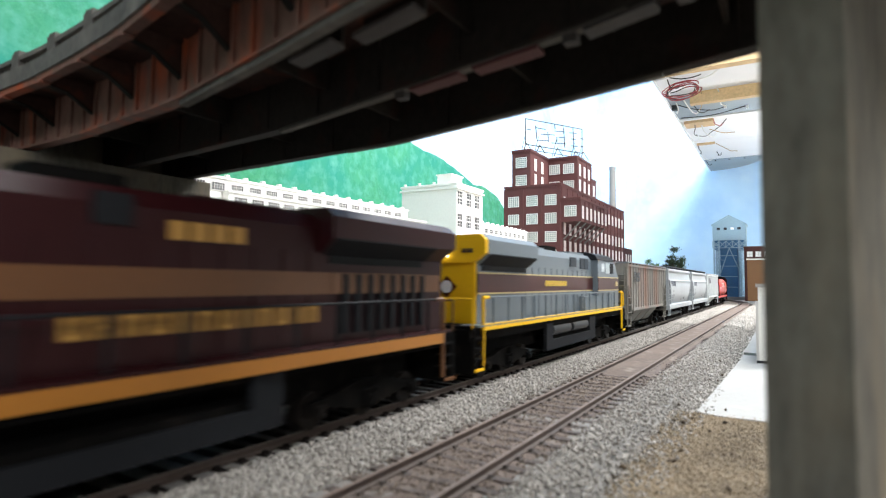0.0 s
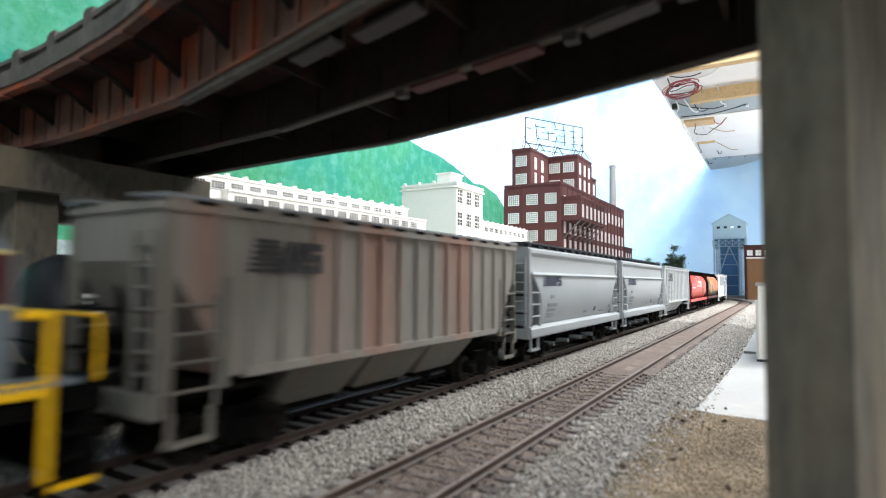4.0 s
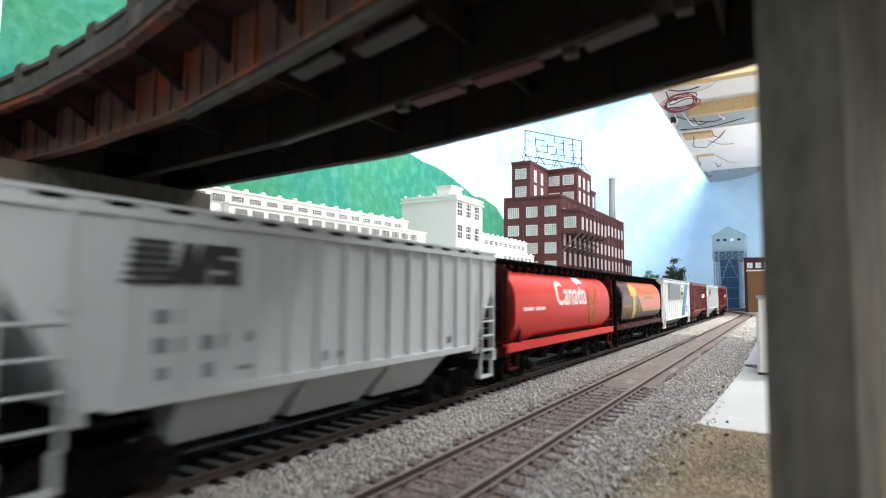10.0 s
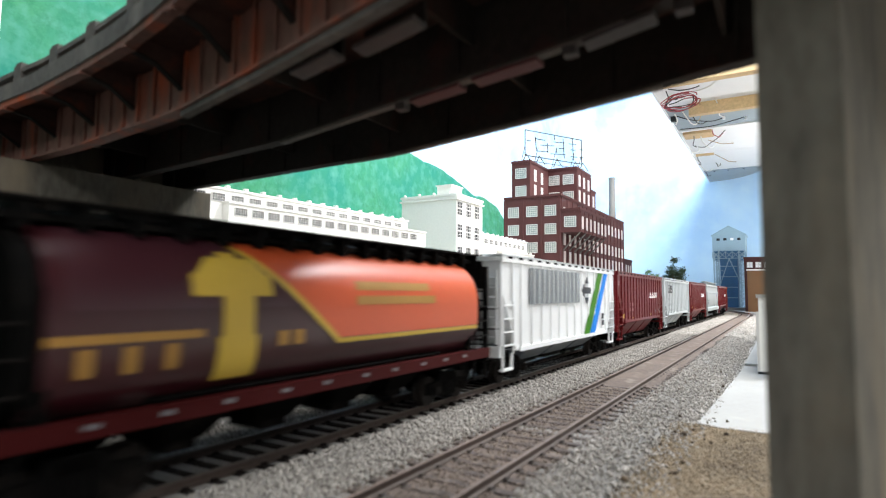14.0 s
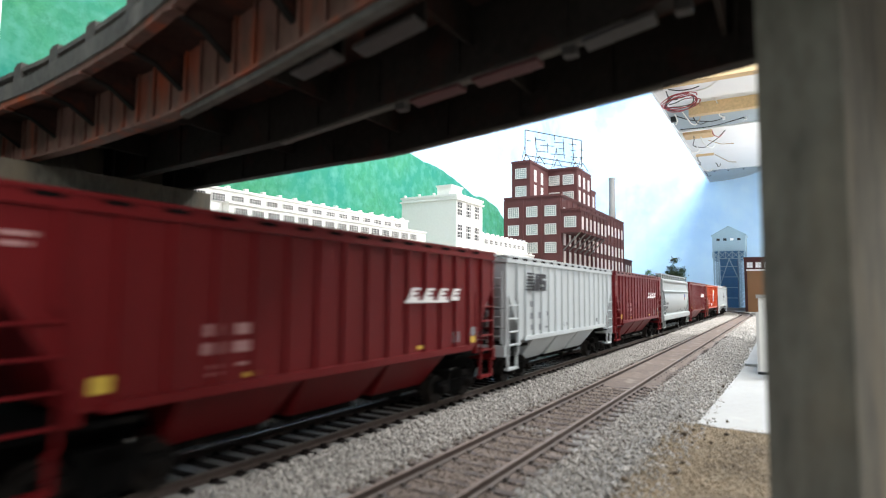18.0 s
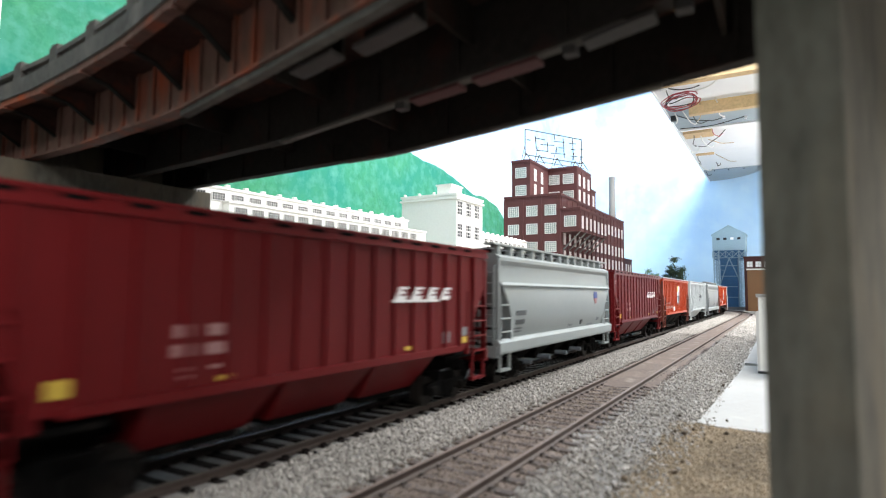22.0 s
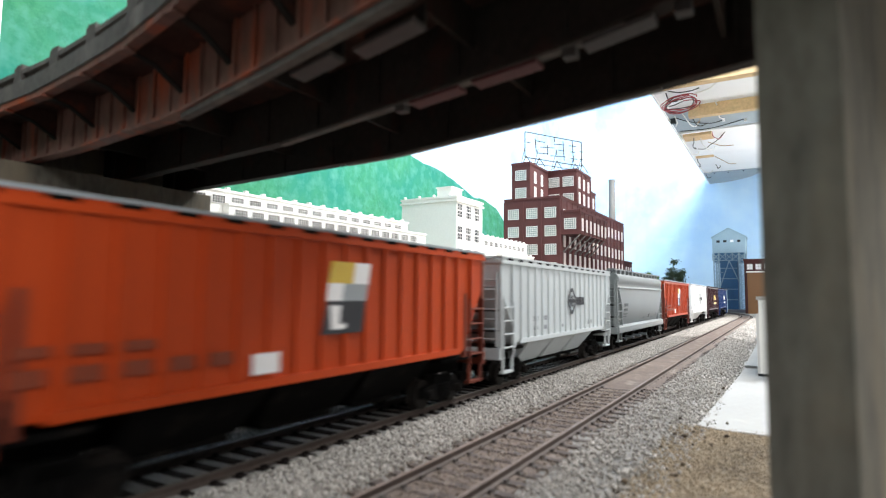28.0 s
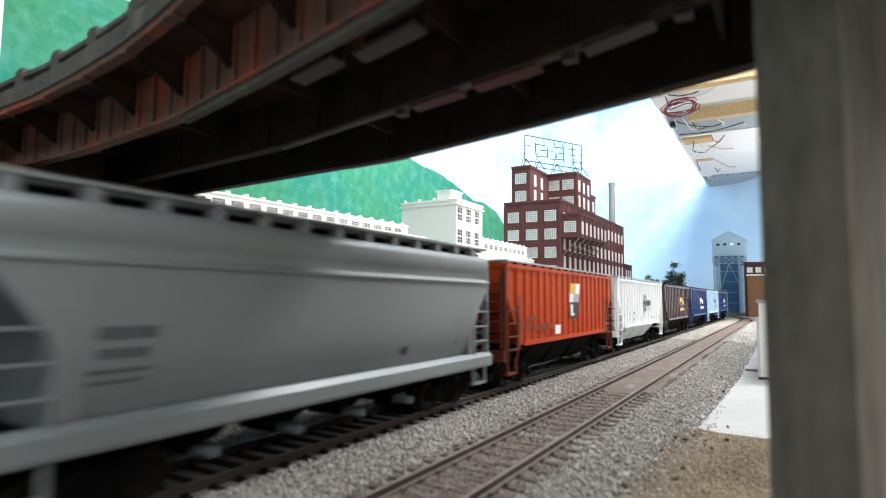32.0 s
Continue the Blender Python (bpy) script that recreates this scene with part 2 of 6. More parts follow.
GREYS = mat("stone_grey_paint", (0.285, 0.312, 0.303), 0.36, big=22, vary=0.07, streak=3)
GREYQ = mat("slate_grey_paint", (0.205, 0.222, 0.22), 0.42, big=22, vary=0.09, streak=3)
INKD = mat("worn_dark_decal", (0.085, 0.092, 0.095), 0.6, vary=0.25)
GOLDD = mat("dull_gold", (0.40, 0.21, 0.045), 0.5, vary=0.1)
YELLOW = mat("yellow_paint", (0.85, 0.49, 0.012), 0.4, big=22, vary=0.06, spec=0.22)
TUSCAN = mat("tuscan_red_paint", (0.024, 0.0038, 0.0048), 0.4, big=22, vary=0.1, spec=0.25)
MAROON = mat("maroon_band", (0.060, 0.017, 0.015), 0.4, big=22, vary=0.1, spec=0.25)
BUFF = mat("buff_stripe", (0.125, 0.050, 0.016), 0.45, vary=0.08)
SILLO = mat("orange_sill_stripe", (0.40, 0.155, 0.018), 0.45, vary=0.08)
LOCOG = mat("loco_grey_paint", (0.135, 0.162, 0.182), 0.4, big=22, vary=0.06, spec=0.22)
GRILLE = mat("grille_black", (0.014, 0.015, 0.017), 0.6, vary=0.2, spec=0.10)
SCREEN = mat("dark_grey_screen", (0.045, 0.052, 0.06), 0.6, vary=0.2, spec=0.15)
GLASSC = mat("cab_glass", (0.50, 0.56, 0.58), 0.1, vary=0.1)
CREAM = mat("cream_pinstripe", (0.55, 0.44, 0.20), 0.5, vary=0.08)
FADEDR = mat("faded_red_decal", (0.36, 0.16, 0.15), 0.5, vary=0.1)
SIGNB = mat("dull_black_steel", (0.05, 0.044, 0.04), 0.85, vary=0.2, spec=0.05)
INKP = mat("faded_pink_decal", (0.40, 0.21, 0.20), 0.6, vary=0.2)
FADEDB = mat("faded_blue_decal", (0.055, 0.085, 0.26), 0.5, vary=0.1)
LAMP = mat("headlight_lens", (0.9, 0.9, 0.85), 0.3, emit=7.0)
INK = mat("black_decal", (0.02, 0.02, 0.025), 0.5, vary=0.1)
INKB = mat("navy_decal", (0.022, 0.029, 0.055), 0.5, vary=0.1)
RUSTINK = mat("faded_rust_decal", (0.20, 0.035, 0.012), 0.5, vary=0.1)
# orange of the car ends, with the end's shade mixed into the colour
ENDO = mat("shaded_orange_paint", (0.13, 0.022, 0.009), 0.5, vary=0.15)
INKG = mat("faded_grey_decal", (0.20, 0.21, 0.22), 0.5, vary=0.1)
INKW = mat("white_decal", (0.82, 0.80, 0.78), 0.5, vary=0.05)
GREEN = mat("green_decal", (0.05, 0.20, 0.010), 0.5, vary=0.06, spec=0.2)
BLUE = mat("blue_decal", (0.006, 0.20, 0.68), 0.5, vary=0.06, spec=0.2)
NAVY = mat("navy_paint", (0.02, 0.05, 0.16), 0.45, big=22, vary=0.08, spec=0.22)
SKYB = mat("pale_blue_paint", (0.40, 0.56, 0.68), 0.45, big=22, vary=0.06)
TANKG = mat("blue_grey_tank", (0.016, 0.018, 0.021), 0.35, big=40, vary=0.15)
TANKB = mat("tank_black_paint", (0.016, 0.017, 0.02), 0.5, big=22, vary=0.2, spec=0.2)

# ---- building blocks (coordinates in millimetres) ----


def box(bm, x0, x1, y0, y1, z0, z1):
    v = [bm.verts.new((x, y, z)) for z in (z0, z1) for y in (y0, y1) for x in (x0, x1)]
    for f in ((0, 2, 3, 1), (4, 5, 7, 6), (0, 1, 5, 4), (2, 6, 7, 3), (0, 4, 6, 2), (1, 3, 7, 5)):
        bm.faces.new([v[i] for i in f])


def prism(bm, pts, axis, a, b):
    """A polygon extruded along an axis; pts are the two other coordinates in axis order."""
    def at(p, w):
        c = list(p)
        c.insert("xyz".index(axis), w)
        return bm.verts.new(c)
    lo, hi = [at(p, a) for p in pts], [at(p, b) for p in pts]
    k = len(pts)
    bm.faces.new(lo[::-1])
    bm.faces.new(hi)
    for i in range(k):
        bm.faces.new((lo[i], lo[(i + 1) % k], hi[(i + 1) % k], hi[i]))


def tube(bm, a, b, r, n=6, r2=None):
    a, b = Vector(a), Vector(b)
    d = (b - a).normalized()
    u = d.orthogonal().normalized()
    w = d.cross(u)
    r2 = r if r2 is None else r2
    lo = [bm.verts.new(a + (u * math.cos(i * math.tau / n) + w * math.sin(i * math.tau / n)) * r) for i in range(n)]
    hi = [bm.verts.new(b + (u * math.cos(i * math.tau / n) + w * math.sin(i * math.tau / n)) * r2) for i in range(n)]
    bm.faces.new(lo[::-1])
    bm.faces.new(hi)
    for i in range(n):
        bm.faces.new((lo[i], lo[(i + 1) % n], hi[(i + 1) % n], hi[i]))


def boxes(*dims):
    bm = bmesh.new()
    for d in dims:
        box(bm, *d)
    return bm


def data_of(name, bm, material, bevel=0.0, smooth=False):
    if bevel:
        sharp = [e for e in bm.edges if len(e.link_faces) == 2 and e.calc_face_angle(0) > 0.5]
        bmesh.ops.bevel(bm, geom=sharp, offset=bevel, segments=1, affect="EDGES")
    bmesh.ops.recalc_face_normals(bm, faces=bm.faces)
    bmesh.ops.scale(bm, vec=(0.001, 0.001, 0.001), verts=bm.verts)
    me = bpy.data.meshes.new(name)
    bm.to_mesh(me)
    bm.free()
    me.materials.append(material)
    if smooth:
        me.shade_smooth()
        me.set_sharp_from_angle(angle=radians(35))
    return me


def part(name, bm, material, parent=None, label="", bevel=0.0, smooth=False, at=None):
    """Links a bmesh (millimetres) or a mesh as one object under a thing or a part."""
    me = bm if isinstance(bm, bpy.types.Mesh) else data_of(name, bm, material, bevel, smooth)
    ob = new(name, me)
    if parent is not None:
        ob.parent = parent
    if at is not None:
        ob.location = (at[0] * 0.001, at[1] * 0.001, at[2] * 0.001)
    return tagged(ob, label)


def thing(name, label, category, group="", m=None, kind=""):
    ob = new(name)
    ob.empty_display_size = 0.01
    if m is not None:
        ob.matrix_basis = m
    return tagged(ob, label, category, group, kind)


def fixed(name, bm, material, label="", bevel=0.0, smooth=False):
    return tagged(part(name, bm, material, None, label, bevel, smooth), kind="structure")


# ---- the line of the tracks: straight, then a left-hand curve ----
S_CURVE, R_CURVE = 1300.0, 900.0
X_MAIN, X_SIDE, X_BACK = -118.7, -64.8, -178.0


def line_at(s, u):
    """Point at the distance s along the main line and u across from its centre, and the heading."""
    if s <= S_CURVE:
        return X_MAIN + u, s, 0.0
    a = (s - S_CURVE) / R_CURVE
    if a > math.pi / 2:
        e = (a - math.pi / 2) * R_CURVE
        return X_MAIN - R_CURVE - e, S_CURVE + R_CURVE + u, math.pi / 2
    r = R_CURVE + u
    return X_MAIN - R_CURVE + r * math.cos(a), S_CURVE + r * math.sin(a), a

# ---- room and ground ----
fixed("floor", boxes((-3500, 2600, -3400, 2700, -1100, -1080)), ROOM, "dark grey floor of the layout room")
fixed("ceiling", boxes((-3500, 2600, -3400, 2700, 1380, 1400)), ROOM, "grey ceiling of the layout room")
fixed("wall_east", boxes((2600, 2620, -3400, 2700, -1100, 1400)), ROOM, "plain grey room wall")
fixed("wall_south", boxes((-3500, 2620, -3420, -3400, -1100, 1400)), ROOM, "plain grey room wall")
fixed("wall_north", boxes((-3520, 2620, 2700, 2720, -1100, 1400)), ROOM, "plain grey room wall")
fixed("wall_west", boxes((-3520, -3500, -3400, 2700, -1100, 1400)), ROOM, "plain grey room wall")

# backdrop: one painted sheet, straight beside the tracks, then coved into the far wall, with a portal for the main line
BX, BY, BR = -780.0, 2460.0, 300.0


def backdrop():
    pts = [(BX, y) for y in range(-3300, 2160, 60)]
    pts += [(BX + BR - BR * math.cos(a), BY - BR + BR * math.sin(a)) for a in [i * math.pi / 24 for i in range(13)]]
    pts += [(x, BY) for x in range(-440, 820, 60)]
    bm = bmesh.new()
    for (x0, y0), (x1, y1) in zip(pts, pts[1:]):
        portal = x0 < -540 and 2140 < y0 < 2330
        d = Vector((y1 - y0, x0 - x1, 0)).normalized() * -6
        z0 = 90 if portal else -8
        v = []
        for z in (z0, 1378):
            v += [bm.verts.new((x0, y0, z)), bm.verts.new((x1, y1, z)), bm.verts.new((x1 + d.x, y1 + d.y, z)), bm.verts.new((x0 + d.x, y0 + d.y, z))]
        for f in ((0, 1, 5, 4), (2, 3, 7, 6), (0, 3, 2, 1), (4, 5, 6, 7)):
            bm.faces.new([v[i] for i in f])
    bmesh.ops.remove_doubles(bm, verts=bm.verts, dist=0.01)
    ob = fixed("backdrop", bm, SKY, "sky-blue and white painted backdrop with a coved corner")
    return ob


backdrop()


def hill_top(y):
    """Outline of the painted mountain along the backdrop, in millimetres."""
    knots = ((-3300, 470), (-400, 500), (250, 470), (640, 430), (960, 396), (1150, 380), (1210, 372), (1275, 372),
             (1360, 358), (1490, 325), (1560, 330), (1650, 312), (1730, 265), (1900, 150), (2100, 90))
    for (a, za), (b, zb) in zip(knots, knots[1:]):
        if a <= y <= b:
            f = (y - a) / (b - a)
            return za + (zb - za) * f + 4 * noise.noise((y * 0.02, 3.1, 0)) + 2 * noise.noise((y * 0.09, 1.7, 0))
    return 90


def painted_hill():
    ys = [y for y in range(300, 2101, 12)]
    ys = [-3300, -1500, -400, 100] + ys
    bm = bmesh.new()
    prev = None
    for y in ys:
        col = [bm.verts.new((BX + 3, y, z)) for z in (86, hill_top(y))]
        if prev:
            bm.faces.new((prev[0], col[0], col[1], prev[1]))
        prev = col
    return fixed("backdrop_mountain", bm, HILL, "green forested mountain painted on the backdrop")


painted_hill()
fixed("backdrop_riverbank", boxes((BX + 1, BX + 3.5, -3300, 2090, -8, 86)), BAND, "pale grey painted river band on the backdrop")
fixed("backdrop_post", boxes((BX + 4, BX + 16, 268, 290, 84, 900)), DECKW, "white board upright against the backdrop", 1.0)

# the layout top is one sheet; the ballast bed rises from it under each track
fixed("ground", boxes((-3490, 560, -3300, 2690, -16, -6)), GROUND, "grey plaster ground of the layout")


def bed(name, u0, u1, s0, s1, label):
    prof = [(u0 - 8, -6.0), (u0, -3.0), (u0 + 4, -2.5), (u1 - 4, -2.5), (u1, -3.0), (u1 + 8, -6.0)]
    bm = bmesh.new()
    prev = None
    s = s0
    while s <= s1:
        ring = []
        for u, z in prof:
            x, y, a = line_at(s, u)
            ring.append(bm.verts.new((x, y, z + 0.5 * noise.noise((s * 0.05, u * 0.1, 0)) if z > -6 else z - 0.3)))
        if prev:
            for i in range(len(prof) - 1):
                bm.faces.new((prev[i], prev[i + 1], ring[i + 1], ring[i]))
        prev = ring
        s += 20 if s > -100 else 200
    fixed(name, bm, BED, label)


bed("ballast_bed", -80, 78, -3290, 5100, "grey stone ballast bed under the tracks")


def rails(name, u, s0, s1, label, grp, head=RAILTOP):
    road = thing(name, label, "railway track", grp, kind="structure")
    for side in (-1, 1):
        c = u + side * 8.7
        for nm, prof, m in (("rail", ((-1.0, -2.1), (1.0, -2.1), (1.0, -1.8), (0.25, -1.6), (0.25, -0.6), (0.45, -0.35), (-0.45, -0.35), (-0.25, -0.6), (-0.25, -1.6), (-1.0, -1.8)), RAILM),
                            ("rail_head", ((-0.45, -0.35), (0.45, -0.35), (0.42, -0.05), (0.3, 0), (-0.3, 0), (-0.42, -0.05)), head)):
            bm = bmesh.new()
            prev = None
            s = s0
            while s <= s1:
                ring = []
                for w, z in prof:
                    x, y, a = line_at(s, c + w)
                    ring.append(bm.verts.new((x, y, z)))
                if prev:
                    k = len(ring)
                    for i in range(k):
                        bm.faces.new((prev[i], prev[(i + 1) % k], ring[(i + 1) % k], ring[i]))
                else:
                    bm.faces.new(ring)
                prev = ring
                s += 25 if s > S_CURVE - 60 else 200
            bm.faces.new(prev[::-1])
            part(nm, bm, m, road)
    return road


track_main = rails("railway_track", 0, -3290, 5100, "main line of dark rails on black ties", "parallel tracks")
track_side = rails("railway_track", X_SIDE - X_MAIN, -400, 2250, "rusty brown siding partly buried in dirt", "parallel tracks", RAILOLD)
track_back = rails("railway_track", X_BACK - X_MAIN, -900, 1250, "rear storage track of dark rails", "parallel tracks")

# dirt packed between the siding's rails
bm = bmesh.new()
prev = None
for i in range(70):
    s = 262 + i * 17
    ring = []
    for j in range(7):
        w = -7.4 + j * 14.8 / 6
        x, y, a = line_at(s + (4 * noise.noise((j * 0.8, 5.0, 0)) if i == 0 else 0), X_SIDE - X_MAIN + w)
        ring.append(bm.verts.new((x, y, -1.25 + 0.35 * noise.noise((s * 0.03, w * 0.2, 0)) if i else -2.4)))
    if prev:
        for j in range(6):
            bm.faces.new((prev[j], prev[j + 1], ring[j + 1], ring[j]))
    prev = ring
fixed("packed_dirt", bm, DIRT, "brown dirt packed between the siding rails", smooth=True)
# thinner dirt low between the ties nearer the aisle
bm = bmesh.new()
prev = None
for i in range(52):
    s = 30 + i * 5
    ring = []
    for j in range(9):
        w = -14.5 + j * 29 / 8
        x, y, a = line_at(s, X_SIDE - X_MAIN + w)
        ring.append(bm.verts.new((x, y, -2.35 + 0.22 * noise.noise((s * 0.12, w * 0.3, 4)) - (0.5 if j in (0, 8) else 0))))
    if prev:
        for j in range(8):
            bm.faces.new((prev[j], prev[j + 1], ring[j + 1], ring[j]))
    prev = ring
fixed("packed_dirt", bm, DIRT, "thin brown dirt between the siding ties", smooth=True)
bm = bmesh.new()
prev = None
for i in range(60):
    s = 270 + i * 17
    ring = []
    for j in range(5):
        w = 9.6 + j * (3.5 + 2.5 * noise.noise((s * 0.02, 9, 0))) / 2
        x, y, a = line_at(s, X_SIDE - X_MAIN + w)
        ring.append(bm.verts.new((x, y, -1.5 - 0.35 * j + 0.3 * noise.noise((s * 0.05, w * 0.3, 2)))))
    if prev:
        for j in range(4):
            bm.faces.new((prev[j], prev[j + 1], ring[j + 1], ring[j]))
    prev = ring
fixed("packed_dirt", bm, DIRT, "brown dirt spilled beside the siding rail", smooth=True)

# concrete pad, kerb slab and dry turf beside the siding
bm = bmesh.new()
prism(bm, ((-27, 222), (-20, 219), (60, 216), (60, 460), (-21, 460), (-24, 330)), "z", -7, -5.2)
fixed("concrete_pad", bm, PAD, "pale concrete pad beside the siding")
bm = bmesh.new()
prism(bm, ((-38, 40), (60, 40), (60, 224), (-22, 223), (-30, 190), (-28, 150), (-35, 110), (-31, 80)), "z", -7, -5.6)
fixed("turf_patch", bm, GRASS, "dry tan turf beside the ballast")
fixed("kerb_slab", boxes((-22, 60, 415, 1000, -6, -3.6)), PAD, "raised pale concrete slab", 0.3)

# ---- road bridge over the tracks ----
ZB, ZD = 82.3, 96.5
G1 = ((-260, 95), (-225, 93.2), (-183, 92), (-125, 85.5), (-79, 74), (-48, 65.5), (10, 47), (90, 20))
G2 = ((-260, 131), (-209, 126.3), (-126, 117.3), (-66, 102.4), (-31, 93.8), (-13, 87), (40, 70), (110, 46))
G3 = ((-260, 157), (-209, 152.5), (-102, 143.5), (-43, 128.4), (-2.7, 116.7), (45, 102), (120, 78))
EDGE = ((-260, 80.5), (-202, 78), (-180, 77.4), (-152, 74.4), (-127, 71), (-101, 65.4), (-60, 54), (0, 35), (80, 8))
FAR = ((-260, 171), (-209, 166), (-102, 157), (-43, 142), (-2.7, 130), (45, 116), (120, 92))


def along(line, x):
    for (a, ya), (b, yb) in zip(line, line[1:]):
        if a <= x <= b:
            return ya + (yb - ya) * (x - a) / (b - a)
    return line[-1][1]


def ribbon(bm, line, off0, off1, z0, z1, x0=None, x1=None, step=8.0, off2=None):
    """A solid strip that follows a line in plan, from off0 to off1 across it."""
    x0, x1 = line[0][0] if x0 is None else x0, line[-1][0] if x1 is None else x1
    k = max(2, int((x1 - x0) / step))
    prev = None
    for i in range(k + 1):
        x = x0 + (x1 - x0) * i / k
        y = along(line, x)
        ring = [bm.verts.new((x, y + o, z)) for o, z in ((off0, z0), (off1, z0), (off1, z1), (off0, z1))]
        if prev:
            for j in range(4):
                bm.faces.new((prev[j], prev[(j + 1) % 4], ring[(j + 1) % 4], ring[j]))
        else:
            bm.faces.new(ring)
        prev = ring
    bm.faces.new(prev[::-1])
    return bm


def road_bridge():
    br = thing("road_bridge", "curved concrete road bridge on rusty brown steel plate girders", "bridge")
    slab = bmesh.new()
    k = 48
    prev = None
    for i in range(k + 1):
        x = -260 + 340 * i / k
        ring = [bm_v for bm_v in (slab.verts.new((x, along(EDGE, x) + 1, ZD)), slab.verts.new((x, along(FAR, x), ZD)),
                                  slab.verts.new((x, along(FAR, x), ZD + 4)), slab.verts.new((x, along(EDGE, x) + 1, ZD + 4)))]
        if prev:
            for j in range(4):
                slab.faces.new((prev[j], prev[(j + 1) % 4], ring[(j + 1) % 4], ring[j]))
        else:
            slab.faces.new(ring)
        prev = ring
    slab.faces.new(prev[::-1])
    part("deck_slab", slab, BRACKET, br, "concrete deck with underside shade in its colour")
    part("fascia", ribbon(bmesh.new(), EDGE, -1.2, 1.5, ZD - 1.6, ZD + 3), DECK, br, "weathered concrete edge beam")
    part("fascia_angle", ribbon(bmesh.new(), EDGE, -0.6, 2.2, ZD - 3.2, ZD - 1.6), GIRDER, br, "rusty steel edge angle")
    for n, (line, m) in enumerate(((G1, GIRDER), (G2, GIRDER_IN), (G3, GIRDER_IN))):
        g = part("plate_girder", ribbon(bmesh.new(), line, -0.5, 0.5, ZB + 0.8, ZD), m, br, "rusty red plate girder" if n == 0 else "inner plate girder with underside shade in its colour")
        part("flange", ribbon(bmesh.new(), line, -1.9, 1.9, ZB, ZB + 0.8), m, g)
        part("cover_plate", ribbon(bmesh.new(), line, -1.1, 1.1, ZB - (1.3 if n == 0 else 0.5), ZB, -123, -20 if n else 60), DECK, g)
        x = -252.0
        while x < 60:
            y = along(line, x)
            for sgn in ((-1,) if n == 0 else (-1, 1)):
                part("stiffener", boxes((x - 0.25, x + 0.25, y + min(0.5 * sgn, 1.3 * sgn), y + max(0.5 * sgn, 1.3 * sgn), ZB + 0.8, ZD)), m, g)
            x += 8.2 if n == 0 else 24.6
    # cantilever brackets to the deck edge, and cross frames between the girders
    x = -248.0
    while x < 40:
        y0, y1 = along(EDGE, x) + 1, along(G1, x) - 0.5
        bm = bmesh.new()
        prism(bm, ((y0, ZD - 3.2), (y0 + (y1 - y0) * 0.45, ZD - 4.2), (y1, ZD - 8.4), (y1, ZD), (y0, ZD)), "x", x - 0.4, x + 0.4)
        k = part("bracket", bm, BRACKET, br, "cantilever bracket with shade in its rusty colour")
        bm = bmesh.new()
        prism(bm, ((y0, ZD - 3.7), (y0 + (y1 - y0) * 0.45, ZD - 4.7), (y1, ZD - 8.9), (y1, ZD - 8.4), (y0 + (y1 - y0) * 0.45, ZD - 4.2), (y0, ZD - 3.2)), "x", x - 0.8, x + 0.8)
        part("bracket_flange", bm, SHADED, k)
        part("bracket_cap", boxes((x - 1.8, x + 1.8, y0 - 2.2, y0 + 0.6, ZD - 4.0, ZD - 3.2)), GIRDER, k)
        x += 24.8
    # splice plates and bearing pads under the inner girders
    for x0, x1, line, off, m, text in ((-51.4, -36.5, G2, 0.4, PLATER, "red-leaded splice plate"), (-69, -55, G2, 0.4, PLATER, "red-leaded splice plate"),
                                       (-27.4, -15.2, G2, 0.4, PLATEP, "pale steel splice plate"), (-80, -66.5, G1, 4.6, PLATEP, "pale steel splice plate"),
                                       (-62.3, -47, G1, 6.6, PLATEP, "pale steel splice plate")):
        part("splice_plate", ribbon(bmesh.new(), line, off - 1.8, off + 2.2, ZB - 1.3, ZB - 0.55, x0, x1, 4.0), m, br, text)
        part("plate_bar", ribbon(bmesh.new(), line, off + 1.4, off + 2.2, ZB - 0.55, ZB + 3.0, x0, x1, 4.0), GIRDER_IN, br)
    for x in (-30.2, -72.5, -11.0):
        y = along(G2, x)
        part("drain_stub", boxes((x - 1.2, x + 1.2, y - 1.0, y + 1.4, ZB - 2.0, ZB - 0.5)), PLATEP, br, bevel=0.3)
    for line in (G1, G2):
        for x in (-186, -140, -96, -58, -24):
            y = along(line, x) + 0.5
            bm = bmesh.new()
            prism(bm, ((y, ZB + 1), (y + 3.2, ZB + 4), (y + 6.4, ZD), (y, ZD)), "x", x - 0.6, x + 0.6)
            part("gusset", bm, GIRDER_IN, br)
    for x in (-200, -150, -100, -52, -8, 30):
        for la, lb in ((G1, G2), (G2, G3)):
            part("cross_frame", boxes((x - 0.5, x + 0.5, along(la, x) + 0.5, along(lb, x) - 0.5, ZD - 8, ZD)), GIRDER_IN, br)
    # parapet
    par = part("parapet", ribbon(bmesh.new(), EDGE, 1.9, 4.6, ZD + 3.4, ZD + 5.0), DECK, br, "weathered concrete parapet")
    part("coping", ribbon(bmesh.new(), EDGE, 1.6, 5.0, ZD + 7.4, ZD + 8.7), DECK, par)
    post = data_of("parapet_post", boxes((-2.0, 2.0, -2.1, 2.1, 0, 5.9), (-1.7, 1.7, -1.8, 1.8, 5.9, 6.8)), DECK, 0.5)
    bal = data_of("baluster", boxes((-0.5, 0.5, -0.6, 0.6, 0, 2.9)), DECK)
    x = -242.0
    while x < 60:
        part("parapet_post", post, DECK, par, at=(x, along(EDGE, x) + 3.3, ZD + 3.6))
        y = x + 4.0
        while y < x + 20.5:
            part("baluster", bal, DECK, par, at=(y, along(EDGE, y) + 3.3, ZD + 4.7))
            y += 2.2
        x += 23.5
    return br


road_bridge()


